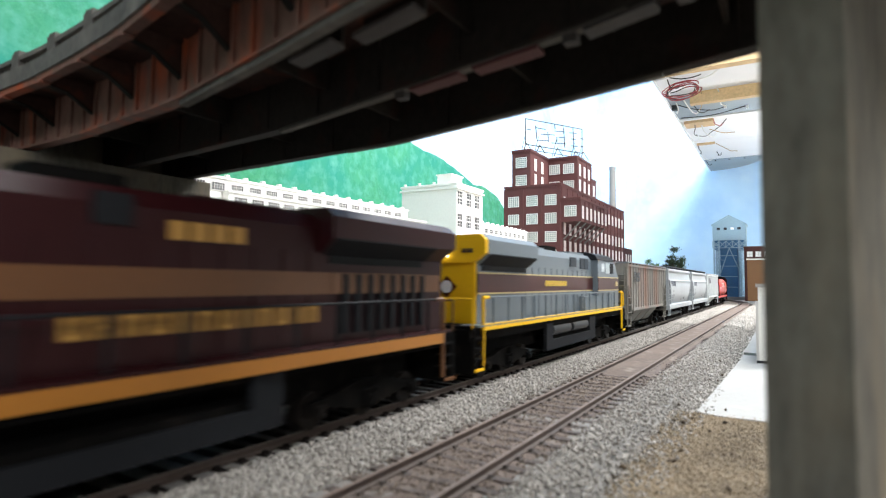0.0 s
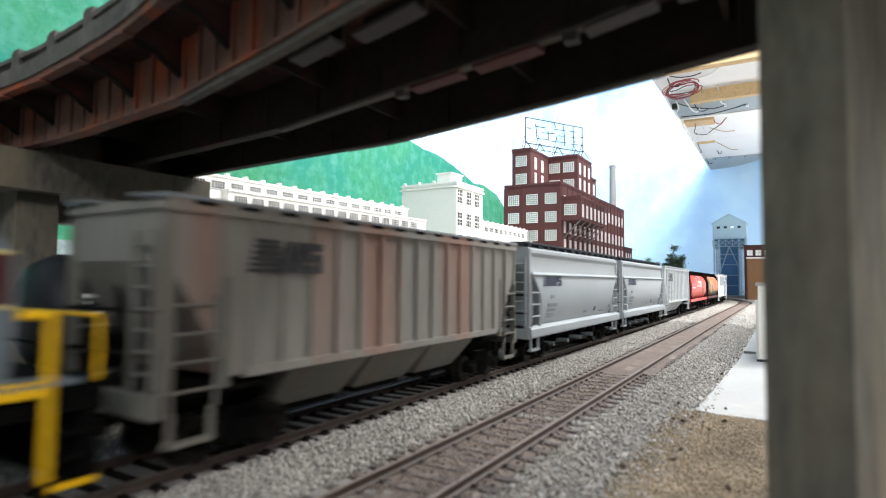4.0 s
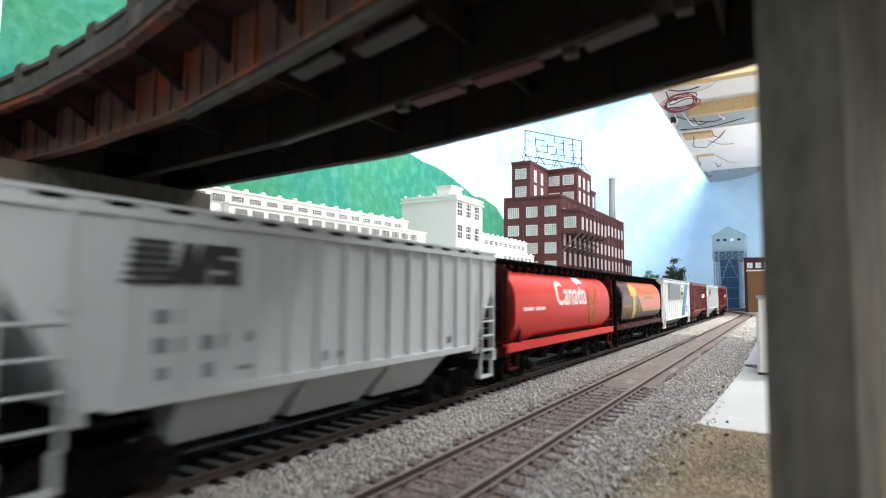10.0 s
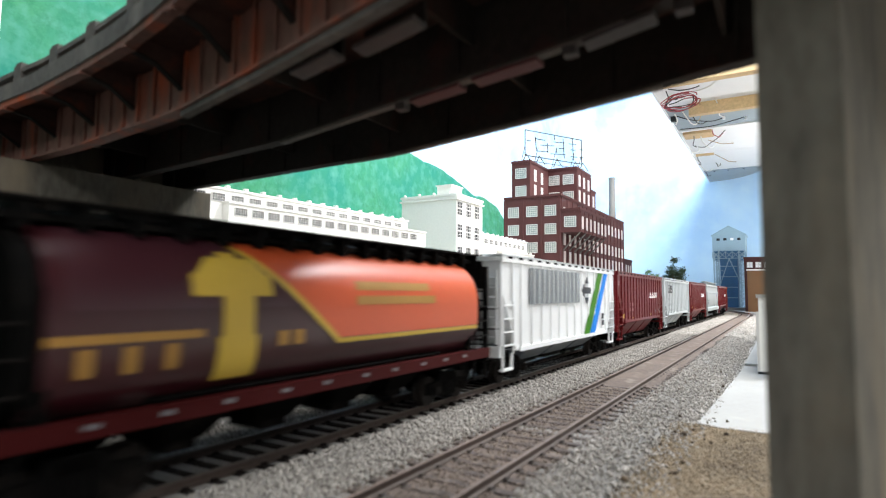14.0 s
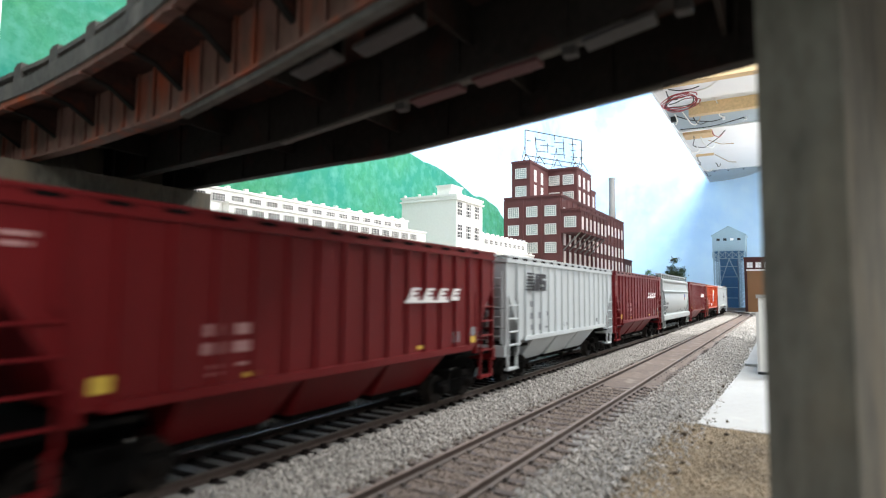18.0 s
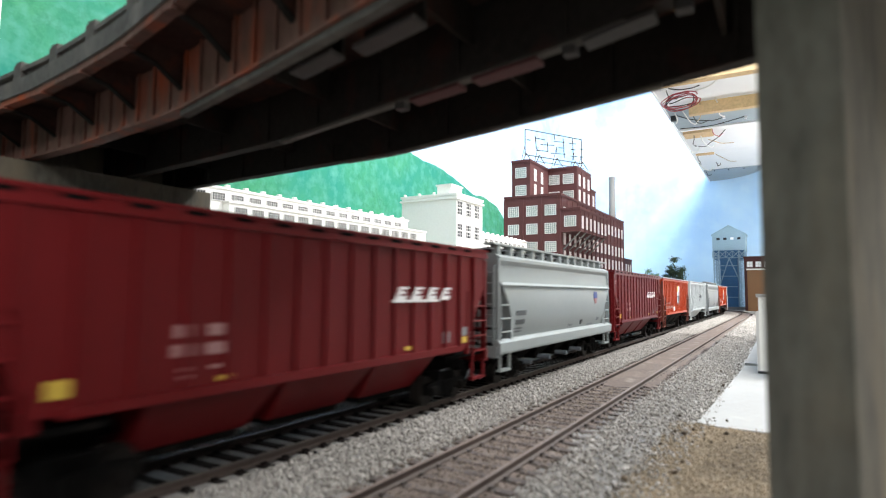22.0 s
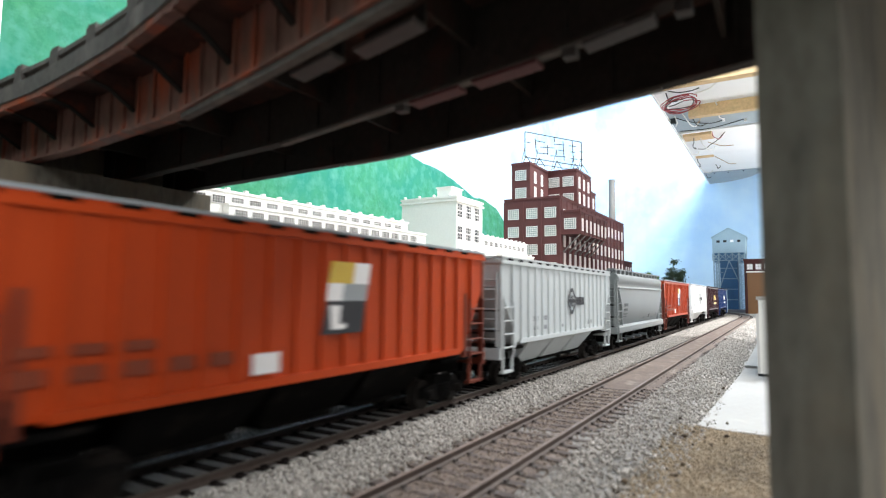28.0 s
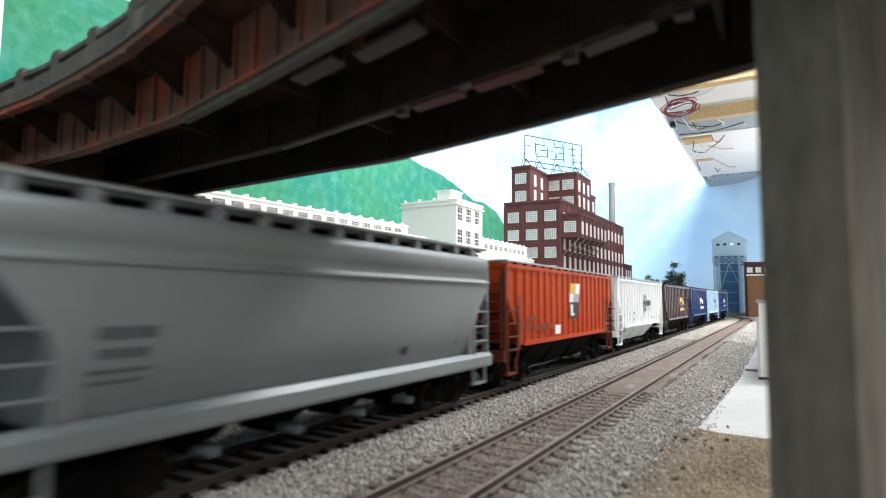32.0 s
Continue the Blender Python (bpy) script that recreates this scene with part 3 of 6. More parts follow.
near = thing("bridge_pier", "tall grey-brown concrete bridge pier with chamfered edges", "bridge pier", "bridge piers", pose(-0.0017, 0.068, 0, 0, 0, -16.2))
part("shaft", boxes((0, 7.6, 0, 30, -8, 81)), PIER, near, bevel=0.35)
part("bearing", boxes((1, 6.6, 8, 26, 81, 82.25)), GIRDER_IN, near)
farp = thing("bridge_pier", "far concrete bridge pier with cap beam on square columns", "bridge pier", "bridge piers")
part("cap_beam", boxes((-236, -211, 62, 160, 68, 81.0)), PIER, farp, bevel=0.6)
part("backwall", boxes((-244, -237, 76, 166, 60, 96.4)), PIER, farp)
for y in (91, 139):
    part("column", boxes((-232, -218, y, y + 13, -8, 68)), PIER, farp, bevel=0.5)
for line in (G1, G2, G3):
    y = along(line, -222)
    part("bearing", boxes((-228, -216, y - 3, y + 3, 81, 82.25)), GIRDER_IN, farp)

# ---- rolling stock (lengths in millimetres, front of the car towards -y) ----


def profile_patch(bm, xf, z0, z1, ya, yb, n=5, lift=0.12):
    """A thin decal that follows the side's curve xf(z); ya and yb may vary with z."""
    fa = ya if callable(ya) else (lambda z: ya)
    fb = yb if callable(yb) else (lambda z: yb)
    if xf in (cyl_x, acf_x):
        n, lift = max(n, int((z1 - z0) / 0.6) + 1), lift + 0.14
    prev = None
    for i in range(n + 1):
        z = z0 + (z1 - z0) * i / n
        row = [bm.verts.new((xf(z) + d, y(z), z)) for d in (lift, lift - 0.3) for y in (fa, fb)]
        if prev:
            bm.faces.new((prev[0], prev[1], row[1], row[0]))
            bm.faces.new((prev[0], row[0], row[2], prev[2]))
            bm.faces.new((prev[1], prev[3], row[3], row[1]))
        else:
            bm.faces.new((row[0], row[2], row[3], row[1]))
        prev = row
    bm.faces.new((prev[0], prev[1], prev[3], prev[2]))


def patch(name, parent, material, xf, quads, label="", n=5, lift=0.12):
    if name in ("lettering", "sill_reflector", "placard", "stripe", "reporting_marks", "data_panel", "panel_line"):
        return [patch(name + "_block" if name == "lettering" else name + "_mark", parent, material, xf, [q], label, n, lift) for q in quads][0]
    bm = bmesh.new()
    for z0, z1, ya, yb in quads:
        profile_patch(bm, xf, z0, z1, ya, yb, n, lift)
    return part(name, bm, material, parent, label)


def lettering(name, parent, material, text, xf, y, z, size, label="", bold=0.0, lift=0.15):
    cu = bpy.data.curves.new(name, "FONT")
    cu.body, cu.size, cu.offset, cu.resolution_u = text, size, bold, 3
    tmp = bpy.data.objects.new(name, cu)
    scene.collection.objects.link(tmp)
    me = bpy.data.meshes.new_from_object(tmp)
    bpy.data.objects.remove(tmp)
    bm = bmesh.new()
    bm.from_mesh(me)
    bmesh.ops.triangulate(bm, faces=bm.faces)
    bmesh.ops.subdivide_edges(bm, edges=[e for e in bm.edges if e.calc_length() > size * 0.4], cuts=2)
    for v in bm.verts:
        yy, zz = y + v.co.x, z + v.co.y
        v.co = (xf(zz) + lift, yy, zz)
    return part(name, bm, material, parent, label)


WHEEL_ME = None


def wheel_mesh():
    bm = bmesh.new()
    tube(bm, (-2.6, 0, 0), (0, 0, 0), 4.9, 20)
    tube(bm, (-3.3, 0, 0), (-2.6, 0, 0), 5.6, 20)
    tube(bm, (0, 0, 0), (0.5, 0, 0), 1.6, 10)
    return data_of("wheel", bm, WHEEL, smooth=True)


WHEEL_ME = wheel_mesh()


def frame_mesh(span, axles):
    """A cast truck side frame with journal boxes and spring opening."""
    h = span / 2
    bm = bmesh.new()
    prism(bm, ((-h - 3, 4.0), (-h - 3, 7.6), (-h + 4, 8.2), (-5, 11.0), (5, 11.0), (h - 4, 8.2), (h + 3, 7.6), (h + 3, 4.0),
               (h - 2, 4.0), (h - 4, 5.6), (5, 3.2), (3, 2.4), (-3, 2.4), (-5, 3.2), (-h + 4, 5.6), (-h + 2, 4.0)), "x", 0, 1.8)
    for i in range(axles):
        y = -h + span * i / (axles - 1)
        box(bm, 1.8, 3.0, y - 1.8, y + 1.8, 3.6, 6.6)
        tube(bm, (3.0, y, 5), (3.6, y, 5), 1.3, 8)
    for y in (-2.4, 0, 2.4):
        tube(bm, (2.0, y, 3.4), (2.0, y, 8), 0.9, 8)
    return data_of("side_frame", bm, UNDER)


FRAMES = {}


def truck(parent, y, span=20.0, axles=2):
    if (span, axles) not in FRAMES:
        FRAMES[(span, axles)] = frame_mesh(span, axles)
    t = part("truck", boxes((-13, 13, y - 3.5, y + 3.5, 5, 10.5), (-3.5, 3.5, y - span / 2, y + span / 2, 5.5, 8.0)), UNDER, parent, "black cast truck")
    a = part("side_frame", FRAMES[(span, axles)], UNDER, t, at=(11.2, y, 0))
    b = part("side_frame", FRAMES[(span, axles)], UNDER, t, at=(-11.2, y, 0))
    b.rotation_euler = (0, 0, math.pi)
    for i in range(axles):
        for sgn in (1, -1):
            w = part("wheel", WHEEL_ME, WHEEL, t, at=(10.6 * sgn, y - span / 2 + span * i / (axles - 1), 4.95))
            if sgn < 0:
                w.rotation_euler = (0, 0, math.pi)
    return t


def coupler(parent, y, sgn):
    part("coupler", boxes((-1.6, 1.6, min(y, y + 5.6 * sgn), max(y, y + 5.6 * sgn), 8.2, 11.2), (-2.6, 2.6, min(y + 3.4 * sgn, y + 5.6 * sgn), max(y + 3.4 * sgn, y + 5.6 * sgn), 7.4, 12)), UNDER, parent)


def ladder(parent, m, x, y0, y1, z0, z1, n, side=True):
    """Two stiles and rungs, on the side of a car or across its end."""
    bm = bmesh.new()
    for w in (y0, y1):
        if side:
            box(bm, x - 0.4, x + 0.3, w - 0.3, w + 0.3, z0 - 1, z1 + 1)
        else:
            box(bm, w - 0.4, w + 0.4, x - 0.4, x + 0.4, z0 - 1, z1 + 1)
    ob = part("ladder", bm, m, parent)
    bm = bmesh.new()
    if side:
        tube(bm, (x, y0, 0), (x, y1, 0), 0.38, 5)
    else:
        tube(bm, (y0, x, 0), (y1, x, 0), 0.38, 5)
    rung = data_of("rung", bm, m)
    for i in range(n):
        part("rung", rung, None, ob, at=(0, 0, z0 + (z1 - z0) * (i + 0.5) / n))
    return ob


def end_gear(car, h, m, dark, top):
    """End sill, corner posts, ladders, steps and couplers at both ends."""
    for sgn in (-1, 1):
        def yy(d):
            return sgn * (h - d)

        def span(a, b):
            return (min(yy(a), yy(b)), max(yy(a), yy(b)))
        bm = bmesh.new()
        box(bm, -17.2, 17.2, *span(0, 2.2), 12.6, 17.2)
        part("end_sill", bm, m, car)
        # platform in black: shade of the open car end is in its colour
        part("end_platform", boxes((-15.5, 15.5, *span(2.2, 30), 15.4, 16.6), (-6, 6, *span(2, 34), 10.0, 15.4)), UNDER, car, "end platform, black for the shaded opening")
        for sx in (-1, 1):
            x0, x1 = sorted((15.6 * sx, 17.3 * sx))
            bm = bmesh.new()
            box(bm, x0, x1, *span(1.4, 3.4), 17.2, top)
            box(bm, x0, x1, *span(15.5, 17.2), 16.6, 40)
            part("corner_post", bm, m, car)
            ladder(car, m, 17.6 * sx, *span(3.2, 13.5), 14.5, 37, 4)
            bm = bmesh.new()
            for d in (3.4, 12.6):
                box(bm, min(16.4 * sx, 17.4 * sx), max(16.4 * sx, 17.4 * sx), *span(d, d + 0.9), 7.2, 13.5)
            box(bm, min(15.4 * sx, 17.6 * sx), max(15.4 * sx, 17.6 * sx), *span(3.4, 13.5), 6.6, 7.5)
            part("step", bm, m, car)
        ladder(car, m, yy(0.6), 9.0, 15.4, 19, top - 4, 7, side=False)
        bm = bmesh.new()
        for z in (24.5, 33):
            tube(bm, (-16, yy(1.6), z), (16, yy(1.6), z), 0.5, 6)
        tube(bm, (-5, yy(8), 16.6), (-5, yy(5), top - 3), 0.9, 6)
        tube(bm, (5, yy(8), 16.6), (5, yy(5), top - 3), 0.9, 6)
        box(bm, -12.5, -8.5, *span(3, 9), 20, 27)
        part("brake_gear", bm, dark, car)
        coupler(car, yy(1.2), sgn)
    truck(car, -h + 25)
    truck(car, h - 25)
    part("centre_sill", boxes((-3.2, 3.2, -h + 4, h - 4, 11, 15.2)), UNDER, car)


def bays(car, n, h, m, z=18.8, low=0.36, wide=16.8, pipes=None, flare=0.36):
    w = (2 * h - 72) / n
    for i in range(n):
        c = -h + 36 + w * (i + 0.5)
        bm = bmesh.new()
        rings = [[bm.verts.new((sx * x, c + sy * y, zz)) for sx, sy in ((-1, -1), (1, -1), (1, 1), (-1, 1))]
                 for x, y, zz in ((wide, w * 0.49, z), (wide * flare, w * low, 7.0))]
        bm.faces.new(rings[0][::-1])
        bm.faces.new(rings[1])
        for k in range(4):
            bm.faces.new((rings[0][k], rings[0][(k + 1) % 4], rings[1][(k + 1) % 4], rings[1][k]))
        bmesh.ops.recalc_face_normals(bm, faces=bm.faces)
        part("hopper_bay", bm, m, car, bevel=0.3)
        part("outlet_gate", boxes((-5.8, 5.8, c - w * low + 1.5, c + w * low - 1.5, 5.2, 7.6)), UNDER, car)
        if pipes is not None:
            bm = bmesh.new()
            tube(bm, (-12.6, c, 6.0), (12.6, c, 6.0), 1.2, 12)
            part("outlet_pipe", bm, pipes, car, "pale outlet pipe with a round cap", smooth=True)


def roof(car, h, m, walk_m, z=53.0, half=17.6, hatches=10, rise=1.9):
    bm = bmesh.new()
    prism(bm, ((-half, z - 1.2), (half, z - 1.2), (half, z), (half - 3, z + rise * 0.55), (0, z + rise), (-half + 3, z + rise * 0.55), (-half, z)), "y", -h + 1.2, h - 1.2)
    part("roof", bm, m, car, bevel=0.25)
    step = (2 * h - 26) / hatches
    hatch = data_of("hatch_cover", boxes((-4.2, 4.2, -step * 0.4, step * 0.4, 0, 1.3)), m, 0.25)
    for i in range(hatches):
        part("hatch_cover", hatch, m, car, at=(0, -h + 13 + step * (i + 0.5), z + rise))
    for sx in (-1, 1):
        bm = bmesh.new()
        x0, x1 = sorted((8.6 * sx, 13.4 * sx))
        for k in range(4):
            xx = x0 + (x1 - x0) * k / 3
            box(bm, xx - 0.45, xx + 0.45, -h - 0.5, h + 0.5, z + rise + 0.5, z + rise + 1.0)
        y = -h + 5
        while y < h - 3:
            box(bm, x0, x1, y - 0.6, y + 0.6, z + 0.4, z + rise + 0.5)
            y += 13.0
        part("running_board", bm, walk_m, car)


def ribbed_hopper(name, label, body, walk_m, ribs=14, n_bays=3, chute=None, half=89.0, group="train", dark=None, ends=None, low=18.8):
    car = thing(name, label, "hopper car", group)
    h = half
    chute = chute or body
    bm = bmesh.new()
    prism(bm, ((-h + 2, 54.2), (-h + 2, 43.0), (-h + 18, low), (h - 18, low), (h - 2, 43.0), (h - 2, 54.2)), "x", -17.0, 17.0)
    part("body", bm, body, car, bevel=0.3)
    for sx in (-1, 1):
        for i in range(ribs):
            y = -h + 23 + (2 * h - 46) * i / (ribs - 1)
            a, b = sorted((16.9 * sx, 17.75 * sx))
            part("side_post", boxes((a, b, y - 0.75, y + 0.75, low + 0.7, 52.8)), body, car)
        for y0, z0 in ((-h + 12, 36.2), (h - 13.4, 36.2)):
            part("side_post", boxes((min(16.9 * sx, 18.0 * sx), max(16.9 * sx, 18.0 * sx), y0, y0 + 1.4, z0, 52.8)), body, car)
        a, b = sorted((16.8 * sx, 17.9 * sx))
        part("top_chord", boxes((a, b, -h + 1.5, h - 1.5, 52.8, 54.3)), body, car)
        part("side_sill", boxes((a, b, -h + 21, h - 21, low - 0.6, low + 1.4)), body, car)
    # black boxes stand for the shadow gaps under the roof overhang
    slot = data_of("eave_shadow", boxes((16.6, 17.85, -2.6, 2.6, 54.3, 55.3)), UNDER)
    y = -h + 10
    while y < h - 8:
        part("eave_shadow", slot, None, car, at=(0, y, 0))
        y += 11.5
    for sx in (-1, 1):
        part("eave_web", boxes((min(16.4 * sx, 17.7 * sx), max(16.4 * sx, 17.7 * sx), -h + 2, h - 2, 54.2, 55.4)), body, car)
        part("eave", boxes((min(13.4 * sx, 18.0 * sx), max(13.4 * sx, 18.0 * sx), -h + 1, h - 1, 55.3, 56.1)), walk_m, car, bevel=0.2)
    end_gear(car, h, ends or body, dark or UNDER, 52)
    bays(car, n_bays, h, chute, low, 0.40, wide=16.2, flare=0.42)
    roof(car, h, body, walk_m, z=54.3, hatches=10, rise=0.8)
    return car


def acf_x(z):
    """Half width of the smooth-sided car at the height z."""
    for (a, xa), (b, xb) in zip(ACF, ACF[1:]):
        if a <= z <= b:
            return xa + (xb - xa) * (z - a) / (b - a)
    return ACF[-1][1] if z > ACF[-1][0] else ACF[0][1]


ACF = ((17.5, 14.4), (21, 15.9), (24, 16.8), (28, 17.6), (34, 18.0), (40, 18.0), (42.0, 17.8), (43.0, 17.2), (47.0, 16.5), (51.2, 16.3), (53.0, 17.5), (54.4, 17.4), (55.6, 15.4), (56.6, 10.0), (57.2, 0.0))


# narrower roof band, ledge higher up
ACF_HIGH = ((17.5, 14.4), (21, 15.9), (24, 16.8), (28, 17.6), (34, 18.0), (43, 18.0), (45.0, 17.9), (45.8, 17.1), (47.6, 16.7), (49.0, 17.2), (50.6, 17.9), (53.0, 17.9), (54.4, 17.3), (55.6, 15.4), (56.6, 10.0), (57.2, 0.0))


def smooth_hopper(name, label, body, walk_m, half=89.0, group="train", board=59.6, sill=(14.0, 20.0), board_m=None, outline=ACF, ledge=42.0, rake=0.82):
    car = thing(name, label, "hopper car", group)
    h = half
    bm = bmesh.new()
    prof = [(x, z) for z, x in outline] + [(-x, z) for z, x in outline[-2::-1]]

    foot = h - 2.4 - 13.4 * rake

    def end(z):
        return h - 2.5 if z >= 45 else h - 2.5 - min(45 - z, 13.5) * rake
    lo = [bm.verts.new((x, -end(z), z)) for x, z in prof]
    hi = [bm.verts.new((x, end(z), z)) for x, z in prof]
    for i in range(len(prof) - 1):
        bm.faces.new((lo[i], lo[i + 1], hi[i + 1], hi[i]))
    bm.faces.new((lo[-1], lo[0], hi[0], hi[-1]))
    for ring in (lo, hi):
        k = len(ring)
        for i in range(k // 2):
            a, b, c, d = ring[i], ring[i + 1], ring[k - 2 - i], ring[k - 1 - i]
            bm.faces.new((a, b, c, d) if b is not c else (a, b, d))
    part("body", bm, body, car, smooth=True)
    for sx in (-1, 1):
        bm = bmesh.new()
        prism(bm, [(x * sx, z) for x, z in ((15.2, sill[0]), (18.4, sill[0]), (18.7, sill[0] + 0.8), (18.7, sill[1] - 1.4), (17.2, sill[1]), (15.2, sill[1]))], "y", -h + 0.5, h - 0.5)
        part("side_sill", bm, body, car)
        bm = bmesh.new()
        prism(bm, [(x * sx, z) for x, z in ((16.6, ledge), (18.5, ledge + 0.3), (18.6, ledge + 0.8), (16.6, ledge + 2.2))], "y", -h + 3, h - 3)
        part("weld_ledge", bm, body, car)
        for e in (-1, 1):
            bm = bmesh.new()
            prism(bm, ((e * (h - 2.6), 44), (e * foot, 31), (e * foot, 19), (e * (foot - 1.4), 19), (e * (foot - 1.4), 31), (e * (h - 4.6), 44.6)), "x", *sorted((16.4 * sx, 17.7 * sx)))
            part("end_gusset", bm, body, car)
    end_gear(car, h, body, UNDER, 54)
    bays(car, 4, h, UNDER, 17.5, 0.2, 15.0, GREYM)
    roof(car, h, body, walk_m, z=56.4, half=6.0, hatches=10, rise=0.8)
    y = -h + 6
    arm = [data_of("running_board_bracket", boxes((min(12 * sx, 15.6 * sx), max(12 * sx, 15.6 * sx), -1.4, 1.4, 54.0, board)), board_m or body) for sx in (-1, 1)]
    while y < h - 4:
        for me in arm:
            part("running_board_bracket", me, body, car, at=(0, y, 0))
        y += 13.0
    for sx in (-1, 1):
        part("side_running_board", boxes((min(10.5 * sx, 16.0 * sx), max(10.5 * sx, 16.0 * sx), -h, h, board, board + 0.8)), board_m or body, car)
        # black filler in place of the shade between the running board brackets
        part("roof_gap_shadow", boxes((min(9.0 * sx, 12.6 * sx), max(9.0 * sx, 12.6 * sx), -h + 3, h - 3, 54.6, board - 0.8)), UNDER, car, "black box standing for shade behind the running board")
    return car


def cyl_x(z):
    c = (z - 34.0) / (18.4 if z > 34 else 18.8)
    return 18.3 * math.sqrt(max(0.02, 1 - min(1.0, abs(c)) ** (2.6 if z > 34 else 4.0)))


def cylinder_hopper(name, label, body, end_m, walk_m, sill_m, half=89.0, group="train", inset=8.0):
    car = thing(name, label, "hopper car", group)
    h = half
    zs = [17.6 + i * (52.0 - 17.6) / 14 for i in range(15)]
    prof = [(cyl_x(z), z) for z in zs] + [(-cyl_x(z), z) for z in zs[::-1]]
    bm = bmesh.new()
    prism(bm, prof, "y", -h + inset, h - 12.5)
    part("body", bm, body, car, smooth=True)
    for y0, y1 in ((-h + inset - 3.5, -h + inset), (h - 12.5, h - 9)):
        bm = bmesh.new()
        prism(bm, [(x * 0.94, 35 + (z - 35) * 0.94) for x, z in prof], "y", y0, y1)
        part("end_cap", bm, end_m, car, smooth=True)
    for sx in (-1, 1):
        a, b = sorted((15.6 * sx, 18.0 * sx))
        part("side_sill", boxes((a, b, -h + 1, h - 1, 14.4, 18.0)), sill_m, car, bevel=0.3)
    for y0, y1 in ((-h + 2.6, -h + 4.0), (h - 4.0, h - 2.6)):
        # added plate: a dark sheet in place of the shade in the open end
        part("end_shade_plate", boxes((-15.4, 15.4, y0, y1, 41.0, 52.2)), end_m, car, "added dark plate for the shaded, open car end", bevel=0.2)
    end_gear(car, h, end_m, UNDER, 50)
    bays(car, 4, h, UNDER, 19, 0.22)
    roof(car, h, end_m, walk_m, z=52.4, half=11.0, hatches=8, rise=1.4)
    y = -h + 4
    arm = [data_of("running_board_bracket", boxes((min(8 * sx, 13.2 * sx), max(8 * sx, 13.2 * sx), -0.6, 0.6, 49.5, 54.2)), walk_m) for sx in (-1, 1)]
    while y < h - 3:
        for me in arm:
            part("running_board_bracket", me, walk_m, car, at=(0, y, 0))
        y += 10.0
    return car


def bars_logo(car, m, xf, y, z, s=1.0, lift=0.15):
    """A striped block and two slanted blocks."""
    q = [(z + i * 1.35 * s, z + (i * 1.35 + 0.8) * s, y + 0.4 * i, y + 9 * s) for i in range(6)]
    patch("logo", car, m, xf, q, n=1, lift=lift)
    k = 0.35
    q = [(z, z + 7.4 * s, lambda w: y + 8.5 * s + k * (w - z), lambda w: y + 11 * s + k * (w - z)),
         (z, z + 7.4 * s, lambda w: y + 11 * s + (z + 7.4 * s - w) * 0.1, lambda w: y + 13.4 * s + (z + 7.4 * s - w) * 0.1),
         (z, z + 7.4 * s, lambda w: y + 13.4 * s + k * (w - z) * 0.6, lambda w: y + 15.6 * s + k * (w - z) * 0.6)]
    for j in (0, 2.75, 5.5):
        q.append((z + j * s, z + (j + 1.9) * s, y + 17.0 * s, y + 23.4 * s))
    q += [(z + 3 * s, z + 7 * s, y + 17.0 * s, y + 19 * s), (z + 0.6 * s, z + 4 * s, y + 21.4 * s, y + 23.4 * s)]
    patch("logo", car, m, xf, q, n=2, lift=lift)


def flat(x):
    return lambda z: x


RIB = flat(17.75)
SKIN = flat(17.0)


def red_hopper():
    car = ribbed_hopper("hopper_car", "oxide red ribbed covered hopper car with white lettering", REDB, REDB, 14, 3)
    q = []
    for i in range(4):
        y = 24 + i * 9.0
        q.append((36.8, 41.0, lambda w, y=y: y + (w - 36.8) * 0.7, lambda w, y=y, i=i: y + 5.8 - (0 if i != 3 else 2.0) + (w - 36.8) * 0.7))
    q = [(a, b, lo, (lambda w, lo=lo, wide=wide: lo(w) + wide)) for _, _, lo, hi in q for a, b, wide in ((36.8, 38.2, 5.8), (38.8, 39.6, 4.4), (40.2, 41.0, 4.8), (36.8, 41.0, 1.8))]
    q.append((36.2, 37.0, 23, 50))
    patch("logo", car, INKW, RIB, q, "white slanted lettering blocks", n=1)
    patch("reporting_marks", car, INKP, SKIN, [(30.2, 32.6, -48.2, -44.0), (30.2, 32.6, -40.6, -36.6), (26.4, 28.8, -48.6, -43.6), (26.4, 28.8, -41, -36.2), (23.5, 24.2, -47, -44), (23.5, 24.2, -40, -37), (22, 22.7, -47, -44), (47.8, 48.6, -86, -80), (46.2, 47, -86, -81)], n=1)
    patch("placard", car, INKG, SKIN, [(21.8, 25.6, 54, 59), (23.6, 26.6, 67, 72)], n=1)
    patch("placard", car, GOLD, SKIN, [(21.2, 22.4, 31, 36.5), (20.9, 23.2, 68, 72), (20.8, 21.8, -38, -34), (21.6, 24.6, -70.5, -65)], n=1)
    return car


def pale_hopper():
    car = ribbed_hopper("hopper_car", "pale grey ribbed covered hopper car with black striped logo", GREYP, GREYP, 14, 3)
    bars_logo(car, INK, RIB, -67, 40.8, 1.1)
    rows = [(33.2, 36.0, -60, -54), (27.6, 30.6, -60, -53.6), (27.6, 30.6, -49.4, -43.6), (28.6, 30.8, -38, -36), (22.6, 25.0, -59, -55.4), (22.0, 25.0, -48.8, -44.4), (22.6, 23.6, -40.4, -36)]
    patch("reporting_marks", car, INKG, SKIN, rows + [(22.0, 24.6, -14.5, -11.6), (22.4, 24.2, -7.6, -4.8)], n=1)
    patch("placard", car, INK, SKIN, [(22, 24.4, 50, 52.2)], n=1)
    return car


